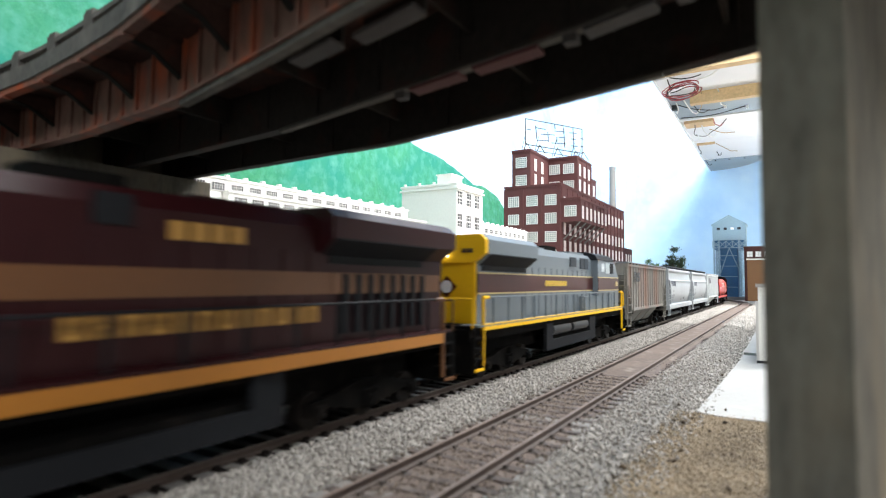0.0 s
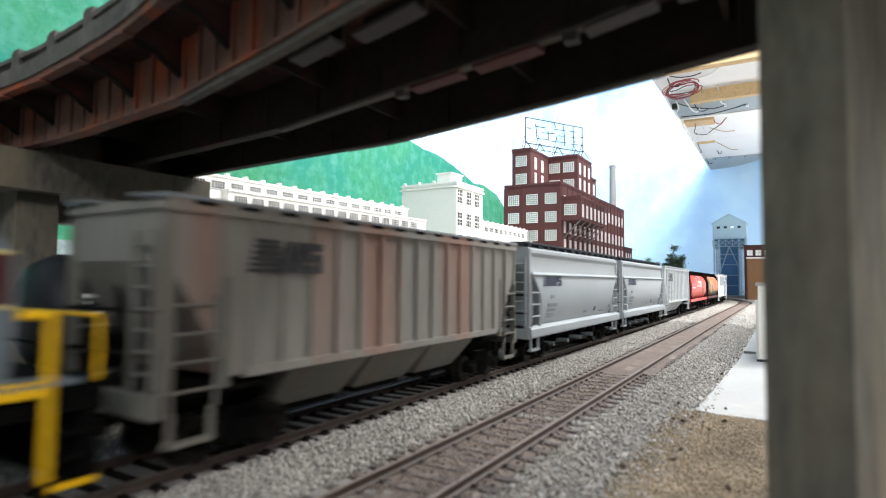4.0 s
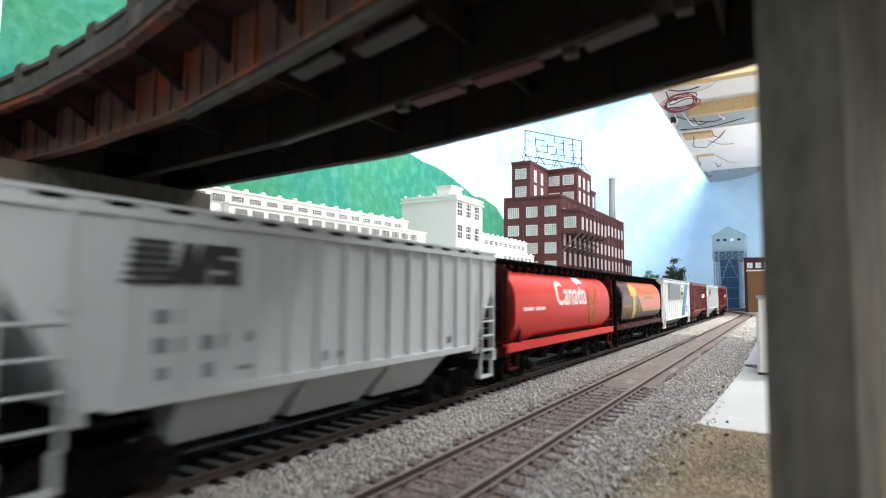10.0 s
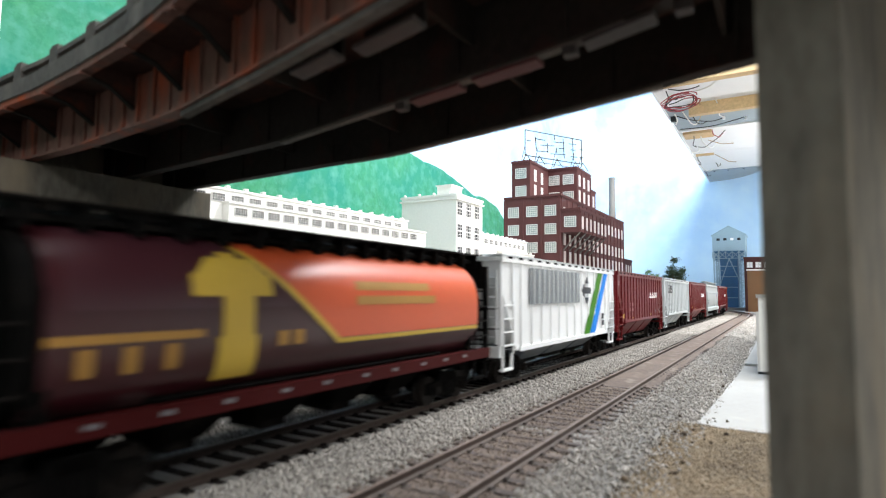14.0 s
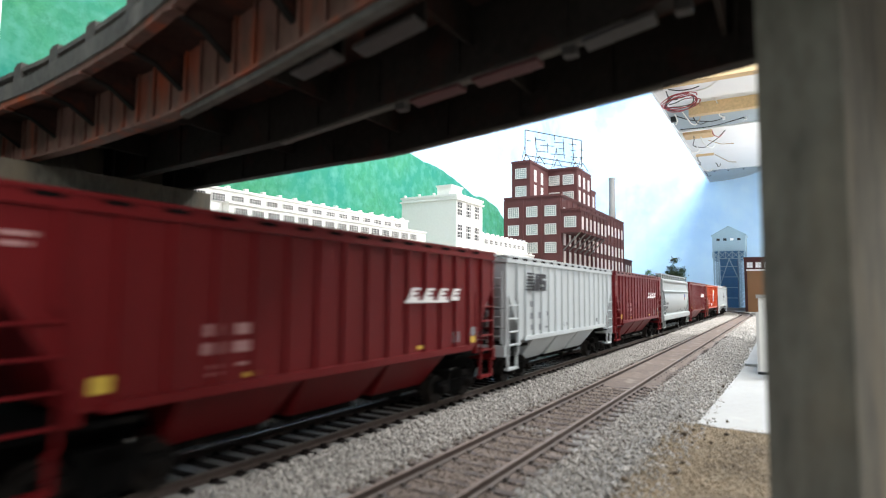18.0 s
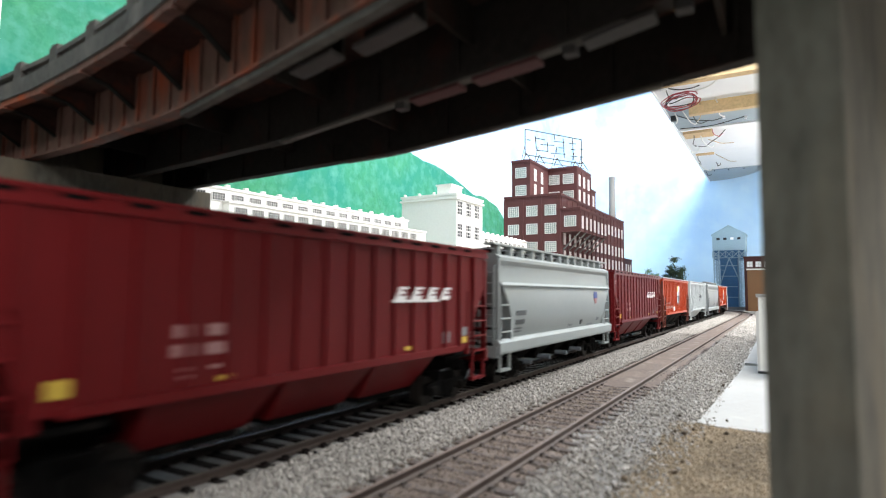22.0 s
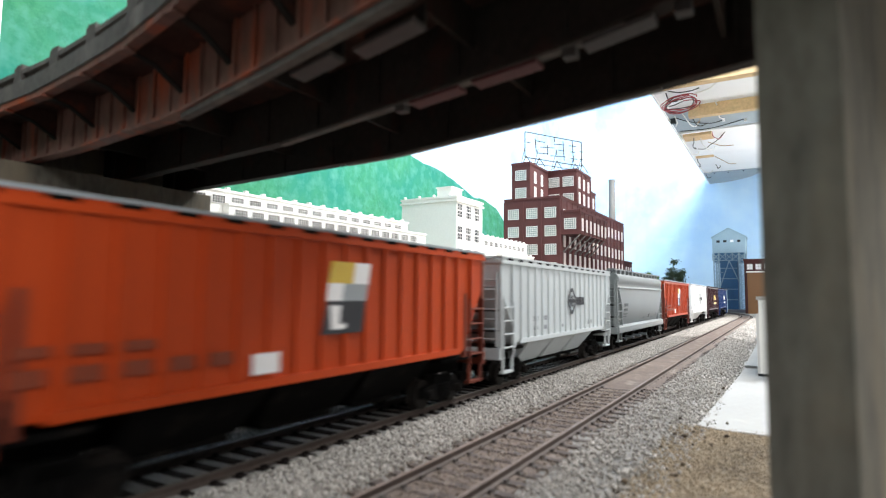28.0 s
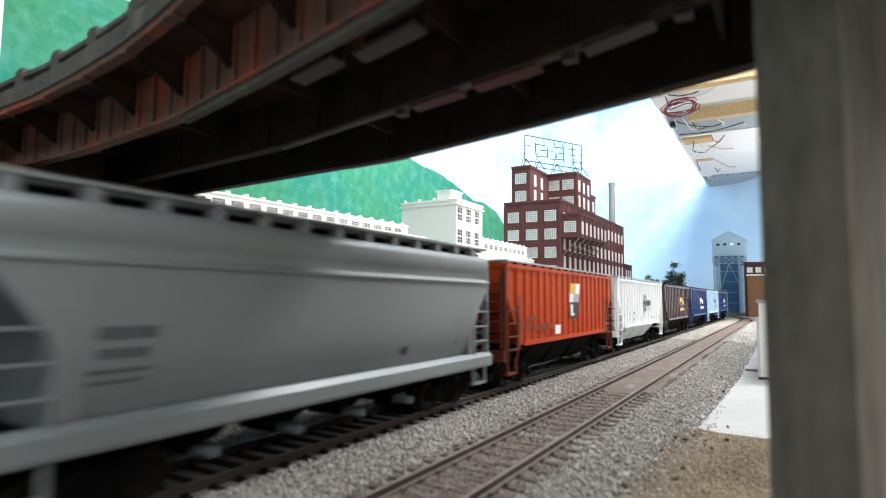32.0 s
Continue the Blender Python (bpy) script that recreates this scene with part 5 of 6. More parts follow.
        tube(bm, (-16.5, e - 0.5 * sgn, 33), (16.5, e - 0.5 * sgn, 33), 0.4, 6)
        part("grab_rail", bm, rail_m, car)
    for sx in (-1, 1):
        bm = bmesh.new()
        tube(bm, (17.6 * sx, -h + 16, 33.5), (17.6 * sx, h - 30, 33.5), 0.38, 6)
        part("handrail", bm, LOCOG if body is LOCOG else GRILLE, car)
        st = data_of("stanchion", boxes((-0.35, 0.35, -0.35, 0.35, 0, 11)), LOCOG if body is LOCOG else GRILLE)
        y = -h + 22
        while y < h - 30:
            part("stanchion", st, None, car, at=(17.6 * sx, y, 22.6))
            y += 15.0
    return car


def loco_tuscan():
    car = locomotive("tuscan red diesel locomotive with buff band and gold lettering blocks", TUSCAN, BUFF, GOLDD, SILLO, TUSCAN, True, False, tail=7.0)
    # the side seen is its other side: cab leads
    for i in range(12):
        y = 4 - i * 5.35
        z = (28.8, 30.4, 32.2)[i % 3]
        part("lettering_block", boxes((-13.7, -13.1, y, y + 1.3, 28.8, 33.3), (-13.7, -13.1, y + 2.5, y + 3.8, 28.8, 33.3), (-13.7, -13.1, y + 1.3, y + 2.5, z, z + 1.0)), GOLDD, car)
    bm = bmesh.new()
    box(bm, -13.5, -13.0, -60, 53, 36.0, 41.8)
    box(bm, -13.8, -13.0, -116, -60, 36.0, 41.8)
    part("band", bm, BUFF, car, "buff band along the hood")
    bm = bmesh.new()
    for i in range(4):
        box(bm, -13.6, -13.0, -15.5 - i * 5.0, -11.9 - i * 5.0, 47.6, 51.4)
    part("number", bm, GOLDD, car)
    part("side_opening", boxes((-13.7, -13.0, -4.0, 3.3, 49.6, 55.4)), GRILLE, car, "black opening in the hood side")
    for i in range(8):
        part("louvre", boxes((-14.1, -13.0, -106 + i * 5.6, -103.4 + i * 5.6, 25, 41.5)), GRILLE, car, "dark upright louvre")
    return car


def loco_grey():
    car = locomotive("grey, maroon and yellow diesel locomotive running hood first", LOCOG, MAROON, CREAM, YELLOW, YELLOW, False, True)
    bm = bmesh.new()
    for i in range(14):
        y = -33 + i * 2.45
        box(bm, 13.4, 13.75, y, y + 1.6, 37.8, 40.6)
    part("lettering", bm, GOLD, car, "gold lettering blocks")
    return car


# the train in order; each rear end at the start of the clip is given along the line
REAR = [184.0, 436.0, 615.0, 797.3, 974.7, 1164.8, 1350.0, 1537.0, 1735.0, 1921.8, 2109.8, 2292.5, 2482.5, 2673.0, 2863.5, 3056.0, 3247.5,
        3440.0, 3632.0, 3822.0, 4012.0, 4202.0, 4392.0, 4582.0, 4772.0]
SPEED = 94.9

# ---- buildings along the backdrop ----


def window_mesh(w, hgt, nx, nz, bar, m):
    """Frame and glazing bars as one pierced sheet, facing +x, w along y."""
    def cuts(a, length, n):
        out = []
        for i in range(n + 1):
            t = bar * (1.6 if i in (0, n) else 1) / 2
            out += [a + length * i / n - t, a + length * i / n + t]
        return out
    ys, zs = cuts(-w / 2, w, nx), cuts(0, hgt, nz)
    bm = bmesh.new()
    grid = [[[bm.verts.new((x, y, z)) for z in zs] for y in ys] for x in (-0.3, 0.55)]

    def solid(a, b):
        return 0 <= a < len(ys) - 1 and 0 <= b < len(zs) - 1 and (a % 2 == 0 or b % 2 == 0)
    back, front = grid
    for a in range(len(ys) - 1):
        for b in range(len(zs) - 1):
            if not solid(a, b):
                continue
            bm.faces.new((front[a][b], front[a + 1][b], front[a + 1][b + 1], front[a][b + 1]))
            for (da, db), (p, q) in (((-1, 0), ((a, b), (a, b + 1))), ((1, 0), ((a + 1, b + 1), (a + 1, b))), ((0, -1), ((a + 1, b), (a, b))), ((0, 1), ((a, b + 1), (a + 1, b + 1)))):
                if not solid(a + da, b + db):
                    bm.faces.new((front[p[0]][p[1]], front[q[0]][q[1]], back[q[0]][q[1]], back[p[0]][p[1]]))
    bmesh.ops.delete(bm, geom=[v for v in bm.verts if not v.link_faces], context="VERTS")
    bmesh.ops.recalc_face_normals(bm, faces=bm.faces)
    return data_of("window_frame", bm, m)


def pane_mesh(w, hgt, m):
    return data_of("pane", boxes((-0.6, -0.1, -w / 2, w / 2, 0, hgt)), m)


def windows(parent, frame_me, pane_me, spots, face):
    """face 'x': the window looks to +x; 'y': it looks to -y."""
    for x, y, z in spots:
        w = part("window", frame_me, None, parent, at=(x, y, z))
        if face == "y":
            w.rotation_euler = (0, 0, -math.pi / 2)
        part("pane", pane_me, None, w)


def brick_factory():
    f = thing("brick_factory", "dark red brick factory with stepped storeys and pale windows", "factory building")

    def block(name, x0, x1, y0, y1, z0, z1, cap=True):
        b = part(name, boxes((x0, x1, y0, y1, z0, z1)), BRICK, f, bevel=0.4)
        if cap:
            part("parapet", boxes((x0 - 1.4, x1 + 1.4, y0 - 1.4, y0 + 3, z1 - 1, z1 + 4), (x1 - 3, x1 + 1.4, y0 + 3, y1 + 1.4, z1 - 1, z1 + 4), (x0 - 1.4, x0 + 3, y0 + 3, y1, z1 - 1, z1 + 4)), BRICK, b)
            for z in (z1 - 4.5,):
                part("string_course", boxes((x0 - 0.8, x1 + 0.8, y0 - 0.8, y0, z, z + 1.4), (x1, x1 + 0.8, y0, y1, z, z + 1.4)), BRICK, b)
        return b
    a = block("main_block", -563, -425, 1239, 1834, -6, 261)
    b = block("upper_block", -501, -425, 1358, 1478, 261, 346)
    b2 = block("stair_block", -490, -425, 1478, 1522, 261, 308)
    c = block("corner_block", -544, -498, 1239, 1425, 261, 346)
    d = block("projecting_bay", -425, -381, 1239, 1469, 176, 226)
    e = block("annex", -480, -425, 1834, 1945, -6, 146)
    # pilasters on the track side and front
    for x in (-562, -516.5, -471.5, -427.5):
        part("pilaster", boxes((x - 2.5, x + 2.5, 1237.6, 1239, -6, 257)), BRICK, a)
    for k in range(16):
        y = 1243 + k * 39
        if y < 1834:
            part("pilaster", boxes((-425, -423.4, y, y + 5, -6, 257)), BRICK, a)
    for k in range(4):
        part("pilaster", boxes((-425, -423.6, 1359 + k * 38, 1364 + k * 38, 262, 342)), BRICK, b)
    wf, wp = window_mesh(26, 23, 5, 5, 0.8, FRAMEW), pane_mesh(26, 23, GLASSW)
    for z in (36, 78, 120, 162, 204):
        front = [(x, 1238.4, z + 12) for x in (-540, -494, -449)]
        windows(a, wf, wp, front, "y")
    tall, tp = window_mesh(12.5, 27, 2, 4, 0.7, FRAMEW), pane_mesh(12.5, 27, DECKP)
    slim, sp = window_mesh(11, 27, 2, 4, 0.7, FRAMEW), pane_mesh(11, 27, DECKP)
    for z in (16, 58, 100, 142, 200):
        windows(a, tall, tp, [(-424.4, 1264 + k * 39, z + 8) for k in range(15)], "x")
    windows(c, wf, wp, [(-521, 1238.4, 308), (-521, 1238.4, 266)], "y")
    windows(c, tall, tp, [(-497.4, 1270 + k * 44, 304) for k in range(2)] + [(-497.4, 1270 + k * 44, 268) for k in range(2)], "x")
    windows(b, wf, wp, [(-482, 1357.4, 308), (-446, 1357.4, 308), (-482, 1357.4, 266), (-446, 1357.4, 266)], "y")
    windows(b, tall, tp, [(-424.4, 1380 + k * 38, z) for k in range(3) for z in (304, 266)], "x")
    windows(b2, tall, tp, [(-424.4, 1500, 268)], "x")
    windows(d, wf, wp, [(-403, 1238.4, 188)], "y")
    windows(d, slim, sp, [(-380.4, 1258 + k * 32, 184) for k in range(7)], "x")
    for k in range(8):
        part("pilaster", boxes((-381, -379.4, 1240 + k * 32, 1244 + k * 32, 177, 224)), BRICK, d)
    windows(e, tall, tp, [(-424.4, 1862 + k * 30, z) for k in range(3) for z in (20, 62, 104)], "x")
    for k in range(6):
        y = 1248 + k * 40
        bm = bmesh.new()
        tube(bm, (-383, y, 176), (-424, y + 6, 138), 1.6, 6)
        part("strut", bm, STACKM, d, "grey diagonal strut")
    return f


brick_factory()

chimney = thing("smokestack", "tall tapered grey factory smokestack", "smokestack")
bm = bmesh.new()
tube(bm, (-463, 1850, -6), (-463, 1850, 404), 14, 20, 9.0)
part("shaft", bm, STACKM, chimney, smooth=True)
bm = bmesh.new()
tube(bm, (-463, 1850, 404), (-463, 1850, 412), 10.2, 20, 10.2)
part("rim", bm, STACKM, chimney, smooth=True)


def roof_sign():
    s = thing("roof_sign", "black steel lattice frame of a rooftop sign", "sign")
    a, b = Vector((-520, 1262, 0)), Vector((-431, 1420, 0))

    def at(f, z, back=0.0):
        p = a.lerp(b, f)
        return (p.x - back, p.y + back * 0.5, z)
    def rod(bm, fa, ga, fb, gb, r=1.2):
        tube(bm, at(fa, 430 - 62 * ga), at(fb, 430 - 62 * gb), r, 4)
    bm = bmesh.new()
    for a0, b0 in (((0, 0), (1, 0)), ((0, 1), (1, 1)), ((0, 0), (0, 1)), ((1, 0), (1, 1))):
        rod(bm, *a0, *b0, 1.35)
    part("outer_frame", bm, SIGNB, s)
    bm = bmesh.new()
    for f in (0.0, 0.22, 0.53, 0.86, 1.0):
        tube(bm, at(f - 0.04, 350.2), at(f + 0.02, 372), 1.1, 4)
        tube(bm, at(f + 0.07, 350.2, -8), at(f + 0.02, 372), 1.0, 4)
        tube(bm, at(f, 350.2, 14), at(f, 392), 0.7, 4)
    tube(bm, at(-0.03, 356), at(1.04, 356), 0.9, 4)
    part("leg", bm, SIGNB, s)
    # what is left of the letters, one lattice each
    for strokes in (((0.17, 0.2, 0.19, 0.72), (0.17, 0.28, 0.34, 0.28), (0.19, 0.76, 0.39, 0.72), (0.38, 0.36, 0.39, 0.76), (0.26, 0.5, 0.5, 0.44), (0.03, 0.4, 0.09, 0.4)),
                    ((0.66, 0.08, 0.68, 0.88), (0.5, 0.28, 0.68, 0.24), (0.58, 0.5, 0.68, 0.48), (0.44, 0.78, 0.7, 0.72), (0.5, 0.02, 0.51, 0.2), (0.54, 0.5, 0.54, 0.72)),
                    ((0.83, 0.02, 0.85, 0.9), (0.77, 0.24, 0.9, 0.22), (0.8, 0.76, 0.92, 0.74), (0.8, 0.48, 0.88, 0.47), (0.97, 0.4, 1.03, 0.4), (0.97, 0.72, 1.03, 0.72))):
        bm = bmesh.new()
        for q in strokes:
            rod(bm, *q)
        part("letter_stroke", bm, SIGNB, s)
    return s


roof_sign()


def white_mill():
    t = thing("white_mill", "tall cream-white mill building with paired windows", "mill building")
    part("block", boxes((-619, -500, 893, 996, -6, 214)), WHITE, t, bevel=0.5)
    part("cornice", boxes((-622, -497, 890, 999, 207, 210), (-621, -498, 891, 998, 214, 218)), WHITE, t, bevel=0.3)
    ph = part("penthouse", boxes((-545, -515, 900, 940, 218, 234)), WHITE, t, bevel=0.4)
    part("penthouse_roof", boxes((-547, -513, 898, 942, 234, 236.5)), WHITE, ph)
    for x in (-612, -580, -548, -516):
        part("roof_vent", boxes((x - 2, x + 2, 891.5, 895, 218, 222)), WHITE, t)
    fm, pm = window_mesh(18.5, 11.4, 3, 2, 0.7, FRAMEW), pane_mesh(18.5, 11.4, GLASSD)
    windows(t, fm, pm, [(-499.6, 905 + k * 33, z) for k in range(3) for z in (57, 70, 98, 111, 138.5, 151.4, 179.2, 192)], "x")
    return t


white_mill()


def long_mill(name, label, x1, depth, y0, y1, z1, rows, pitch, win, notch=True, place=None):
    t = thing(name, label, "mill building", "white mill wings", place)
    part("block", boxes((x1 - depth, x1, y0, y1, -6, z1)), WHITE, t, bevel=0.4)
    part("eave", boxes((x1 - depth - 1, x1 + 1.5, y0 - 1, y1 + 1, z1, z1 + 2.2)), WHITE, t)
    k = int((y1 - y0 - 8) / pitch)
    if notch:
        for i in range(k + 1):
            y = y0 + 4 + i * pitch
            part("roof_vent", boxes((x1 - 4, x1 + 0.5, y - 2, y + 2, z1 + 2.2, z1 + 5.2)), WHITE, t)
    fm, pm = win
    for z in rows:
        windows(t, fm, pm, [(x1 + 0.4, y0 + 4 + (i + 0.5) * pitch, z) for i in range(k)], "x")
    return t


# the long wings stand three degrees askew to the track
SKEW = pose(-0.503, 0.391, 0, 0, 0, -3.1) @ pose(0.503, -0.391, 0)
WL = (window_mesh(15.5, 8.2, 5, 3, 0.5, FRAMEW), pane_mesh(15.5, 8.2, GLASSD))
WS = (window_mesh(14, 9, 3, 2, 0.6, FRAMEW), pane_mesh(14, 9, GLASSD))
long_mill("white_mill_wing", "long low cream-white mill wing with gridded windows", -503, 90, 352, 716, 145, (132.4, 100), 23.2, WL, True, SKEW)
long_mill("white_mill_wing", "lower cream-white front wing of the mill", -492, 10.5, 396, 748, 130, (118, 60), 21.8, WL, False, SKEW)
long_mill("white_mill_wing", "cream-white mill wing beside the tall block", -500, 90, 996.5, 1225, 153, (136, 100), 23.2, WS)
long_mill("white_mill_wing", "low cream-white loading wing by the brick factory", -488, 70, 1062, 1236, 124, (108, 70), 22.0, WS)

# ---- at the far end: blue coaling tower, brick shed, trees ----


def coaling_tower():
    t = thing("coaling_tower", "blue steel coaling tower with gabled head house on lattice legs", "coaling tower")
    x0, x1, y0, y1 = -183, -92, 1950, 2040
    bm = bmesh.new()
    prism(bm, ((x0, 174), (x1, 174), (x1, 222), ((x0 + x1) / 2, 247), (x0, 222)), "y", y0, y1)
    head = part("head_house", bm, STEELB, t, bevel=0.6)
    bm = bmesh.new()
    c = (x0 + x1) / 2
    prism(bm, ((x0 - 3, 220), (c, 247.5), (x1 + 3, 220), (x1 + 3, 223), (c, 251), (x0 - 3, 223)), "y", y0 - 3, y1 + 3)
    part("roof", bm, STEELB, head)
    for k, m in enumerate((GLASSD, GLASSD, DECKW, GLASSD)):
        part("window", boxes((x0 + 12 + k * 19, x0 + 21 + k * 19, y0 - 0.8, y0 + 0.5, 206, 213)), m, head)
    for x in (x0 + 3, x1 - 3):
        for y in (y0 + 3, y1 - 3):
            inner = x + 14 if x < (x0 + x1) / 2 else x - 16
            lo, hi = sorted((x, inner))
            leg = boxes((lo - 1.6, lo + 1.6, y - 3, y + 3, -6, 174), (hi - 1.6, hi + 1.6, y - 3, y + 3, -6, 174))
            for i in range(13):
                z = -4 + i * 13.5
                tube(leg, (lo, y - 3, z), (hi, y - 3, z + 12.5), 0.9, 4)
                tube(leg, (hi, y - 3, z), (lo, y - 3, z + 12.5), 0.9, 4)
                box(leg, lo, hi, y - 3.6, y - 2.4, z - 0.8, z + 0.8)
            part("leg", leg, STEELB, t)
    for i in range(5):
        a, b = x0 + (x1 - x0) * i / 5, x0 + (x1 - x0) * (i + 1) / 5
        for za, zb in ((152, 172), (172, 152)):
            bm = bmesh.new()
            tube(bm, (a, y0, za), (b, y0, zb), 1.1, 4)
            part("truss_diagonal", bm, STEELB, t)
        part("truss_post", boxes((a - 1, a + 1, y0 - 1, y0 + 1, 152, 172)), STEELB, t)
    part("truss_chord", boxes((x0, x1, y0 - 1.2, y0 + 1.2, 150, 152)), STEELB, t)
    for p, q, r in (((c, 150), (x0 + 16, 60), 1.8), ((c, 150), (x1 - 10, 60), 1.8), ((x0 + 8, 120), (x0 + 30, 112), 1.0)):
        bm = bmesh.new()
        tube(bm, (p[0], y0 + 1, p[1]), (q[0], y0 + 1, q[1]), r, 4)
        part("brace", bm, STEELB, t)
    part("bin", boxes((x0 + 20, x1 - 24, y0 + 8, y1 - 8, -6, 146)), PANELB, t, "deep blue bin wall", bevel=1.0)
    part("hopper_floor", boxes((x0 + 3, x1 - 3, y0 + 6, y1 - 6, 146, 174)), PANELB, t, "dark blue hopper behind the truss")
    for z in (30, 62, 94, 126):
        part("girt", boxes((x0 + 20, x1 - 24, y0 + 6.4, y0 + 8, z, z + 2)), STEELB, t)
    part("apron", boxes((x0 - 6, x1 + 8, y0 - 60, y0 - 2, -6, 2)), STACKM, t, "grey concrete apron")
    return t


coaling_tower()

shed = thing("brick_shed", "red brick engine shed with a large brown door", "shed")
part("wall_block", boxes((-90, -8, 1800, 1960, -6, 141)), BRICK, shed, bevel=0.6)
part("cornice", boxes((-92, -6, 1798, 1962, 141, 145)), BRICK, shed)
part("door", boxes((-83, -16, 1797.6, 1799.6, -6, 107)), BROWN, shed, "tall plain brown door", bevel=0.3)
part("door_lintel", boxes((-85, -14, 1797, 1800, 107, 111)), WHITE, shed)
fm, pm = window_mesh(13, 14, 2, 2, 1.0, FRAMEW), pane_mesh(13, 14, DECKW)
windows(shed, fm, pm, [(-76, 1799.4, 116), (-55, 1799.4, 116), (-34, 1799.4, 116)], "y")

wall = thing("white_loading_shed", "low white shed beside the concrete pad", "shed")
part("wall_block", boxes((-12.3, 40, 378, 760, -5.4, 38)), WHITE, wall, bevel=0.5)
part("roof", boxes((-13.4, 41, 376, 762, 38, 40)), PAD, wall)
part("base", boxes((-13.4, 41, 376.4, 760, -5.3, -3.8)), GLASSD, wall)
part("door_post", boxes((-13.6, -12.2, 377, 380, -4, 30)), FRAMEW, wall)


def tree(name, label, x, y, z0, r, hgt, m, seed):
    rnd = random.Random(seed)
    t = thing(name, label, "tree", "background trees")
    bm = bmesh.new()
    top = Vector((x, y, z0 + hgt))
    tube(bm, (x, y, z0), (x + 2, y, z0 + hgt * 0.5), r * 0.14, 8, r * 0.09)
    tips = []
    for i in range(9):
        a = rnd.uniform(0, math.tau)
        e = Vector((x + math.cos(a) * r * rnd.uniform(0.35, 0.8), y + math.sin(a) * r * rnd.uniform(0.3, 0.7), z0 + hgt * rnd.uniform(0.5, 0.92)))
        tube(bm, (x + 1, y, z0 + hgt * rnd.uniform(0.3, 0.5)), e, r * 0.05, 5, r * 0.02)
        tips.append(e)
    part("trunk", bm, BARK, t)
    verts, faces = [], []
    for e in tips + [top]:
        for j in range(170):
            p = e + Vector((rnd.gauss(0, 1), rnd.gauss(0, 1), rnd.gauss(0, 0.7))) * r * 0.24
            q = Euler((rnd.uniform(0, 6), rnd.uniform(0, 6), rnd.uniform(0, 6))).to_matrix()
            k = len(verts)
            for v in ((-1, -0.6, 0), (1, -0.6, 0.2), (0.8, 0.7, 0), (-0.9, 0.6, 0.3)):
                w = p + q @ (Vector(v) * r * 0.065)
                verts.append(w * 0.001)
            faces.append((k, k + 1, k + 2, k + 3))
    me = bpy.data.meshes.new("crown")
    me.from_pydata([tuple(v) for v in verts], [], faces)
    me.materials.append(m)
    part("crown", me, m, t)
    return t


tree("tree", "dark green model tree behind the train", -243, 1610, -6, 24, 136, LEAF, 3)
tree("tree", "small dark tree beside the larger one", -262, 1625, -6, 15, 104, LEAF, 5)
for i, (x, y, r, hh) in enumerate(((-385, 2005, 22, 120), (-362, 2030, 18, 108), (-335, 2060, 18, 100))):
    tree("shrub", "light green scenery shrub", x, y, -6, r, hh, BUSH, 20 + i)

# ---- upper deck of the layout: boards on pine joists, seen from below with its wiring ----
up = thing("upper_deck", "underside of an upper layout deck on pine joists", "shelf")
Z = 483
part("fascia_joist", boxes((-229, 420, 1216, 1240, Z - 16, Z + 22)), WOOD, up, "pine front joist", bevel=0.6)
part("joist", boxes((-176, 420, 1417, 1436, Z - 27, Z)), WOOD, up, "pine joist", bevel=0.6)
part("joist", boxes((-229, 420, 1640, 1652, Z - 4, Z)), DECKW, up, bevel=0.6)
part("joist_offcut", boxes((-222, -150, 1660, 1716, Z - 9, Z)), WOOD, up, "short pine offcut", bevel=0.6)
part("joist_offcut", boxes((-224, -172, 1950, 1964, Z - 5, Z)), WOOD, up, "short pine offcut", bevel=0.6)
ys = (1240, 1436, 1640, 1930, 2226)
for k, (a, b) in enumerate(zip(ys, ys[1:])):
    part("board", boxes((-231, 420, a, b - 1.5, Z, Z + 12)), DECKG if k == 1 else DECKW, up)
# the last board follows the coved backdrop
bm = bmesh.new()
prism(bm, [(420, 2226), (420, 2250)] + [(-56 - 175 * (1 - math.cos(i * math.pi / 14)) , 2296 + 148 * math.sin(i * math.pi / 14) ** 1.5) for i in range(8)] + [(-231, 2226)], "z", Z - 3, Z + 9)
part("board", bm, DECKG, up, "grey end board cut to a curve")
screw = data_of("screw", boxes((-2.2, 2.2, -2.2, 2.2, Z - 5, Z - 3)), GRILLE)
for x in (-196, -152, -104, -58, -12):
    part("screw", screw, None, up, at=(x, 2234, 0))
part("edge_strip", boxes((-234, -231, 1216, 2440, Z - 5, Z + 24)), DECKW, up)
part("deck_top", boxes((-234, 420, 1216, 2456, Z + 24, Z + 36)), DECKW, up)
part("bracket", boxes((400, 420, 1216, 2440, -6, Z - 31)), WOOD, up)
rnd = random.Random(11)


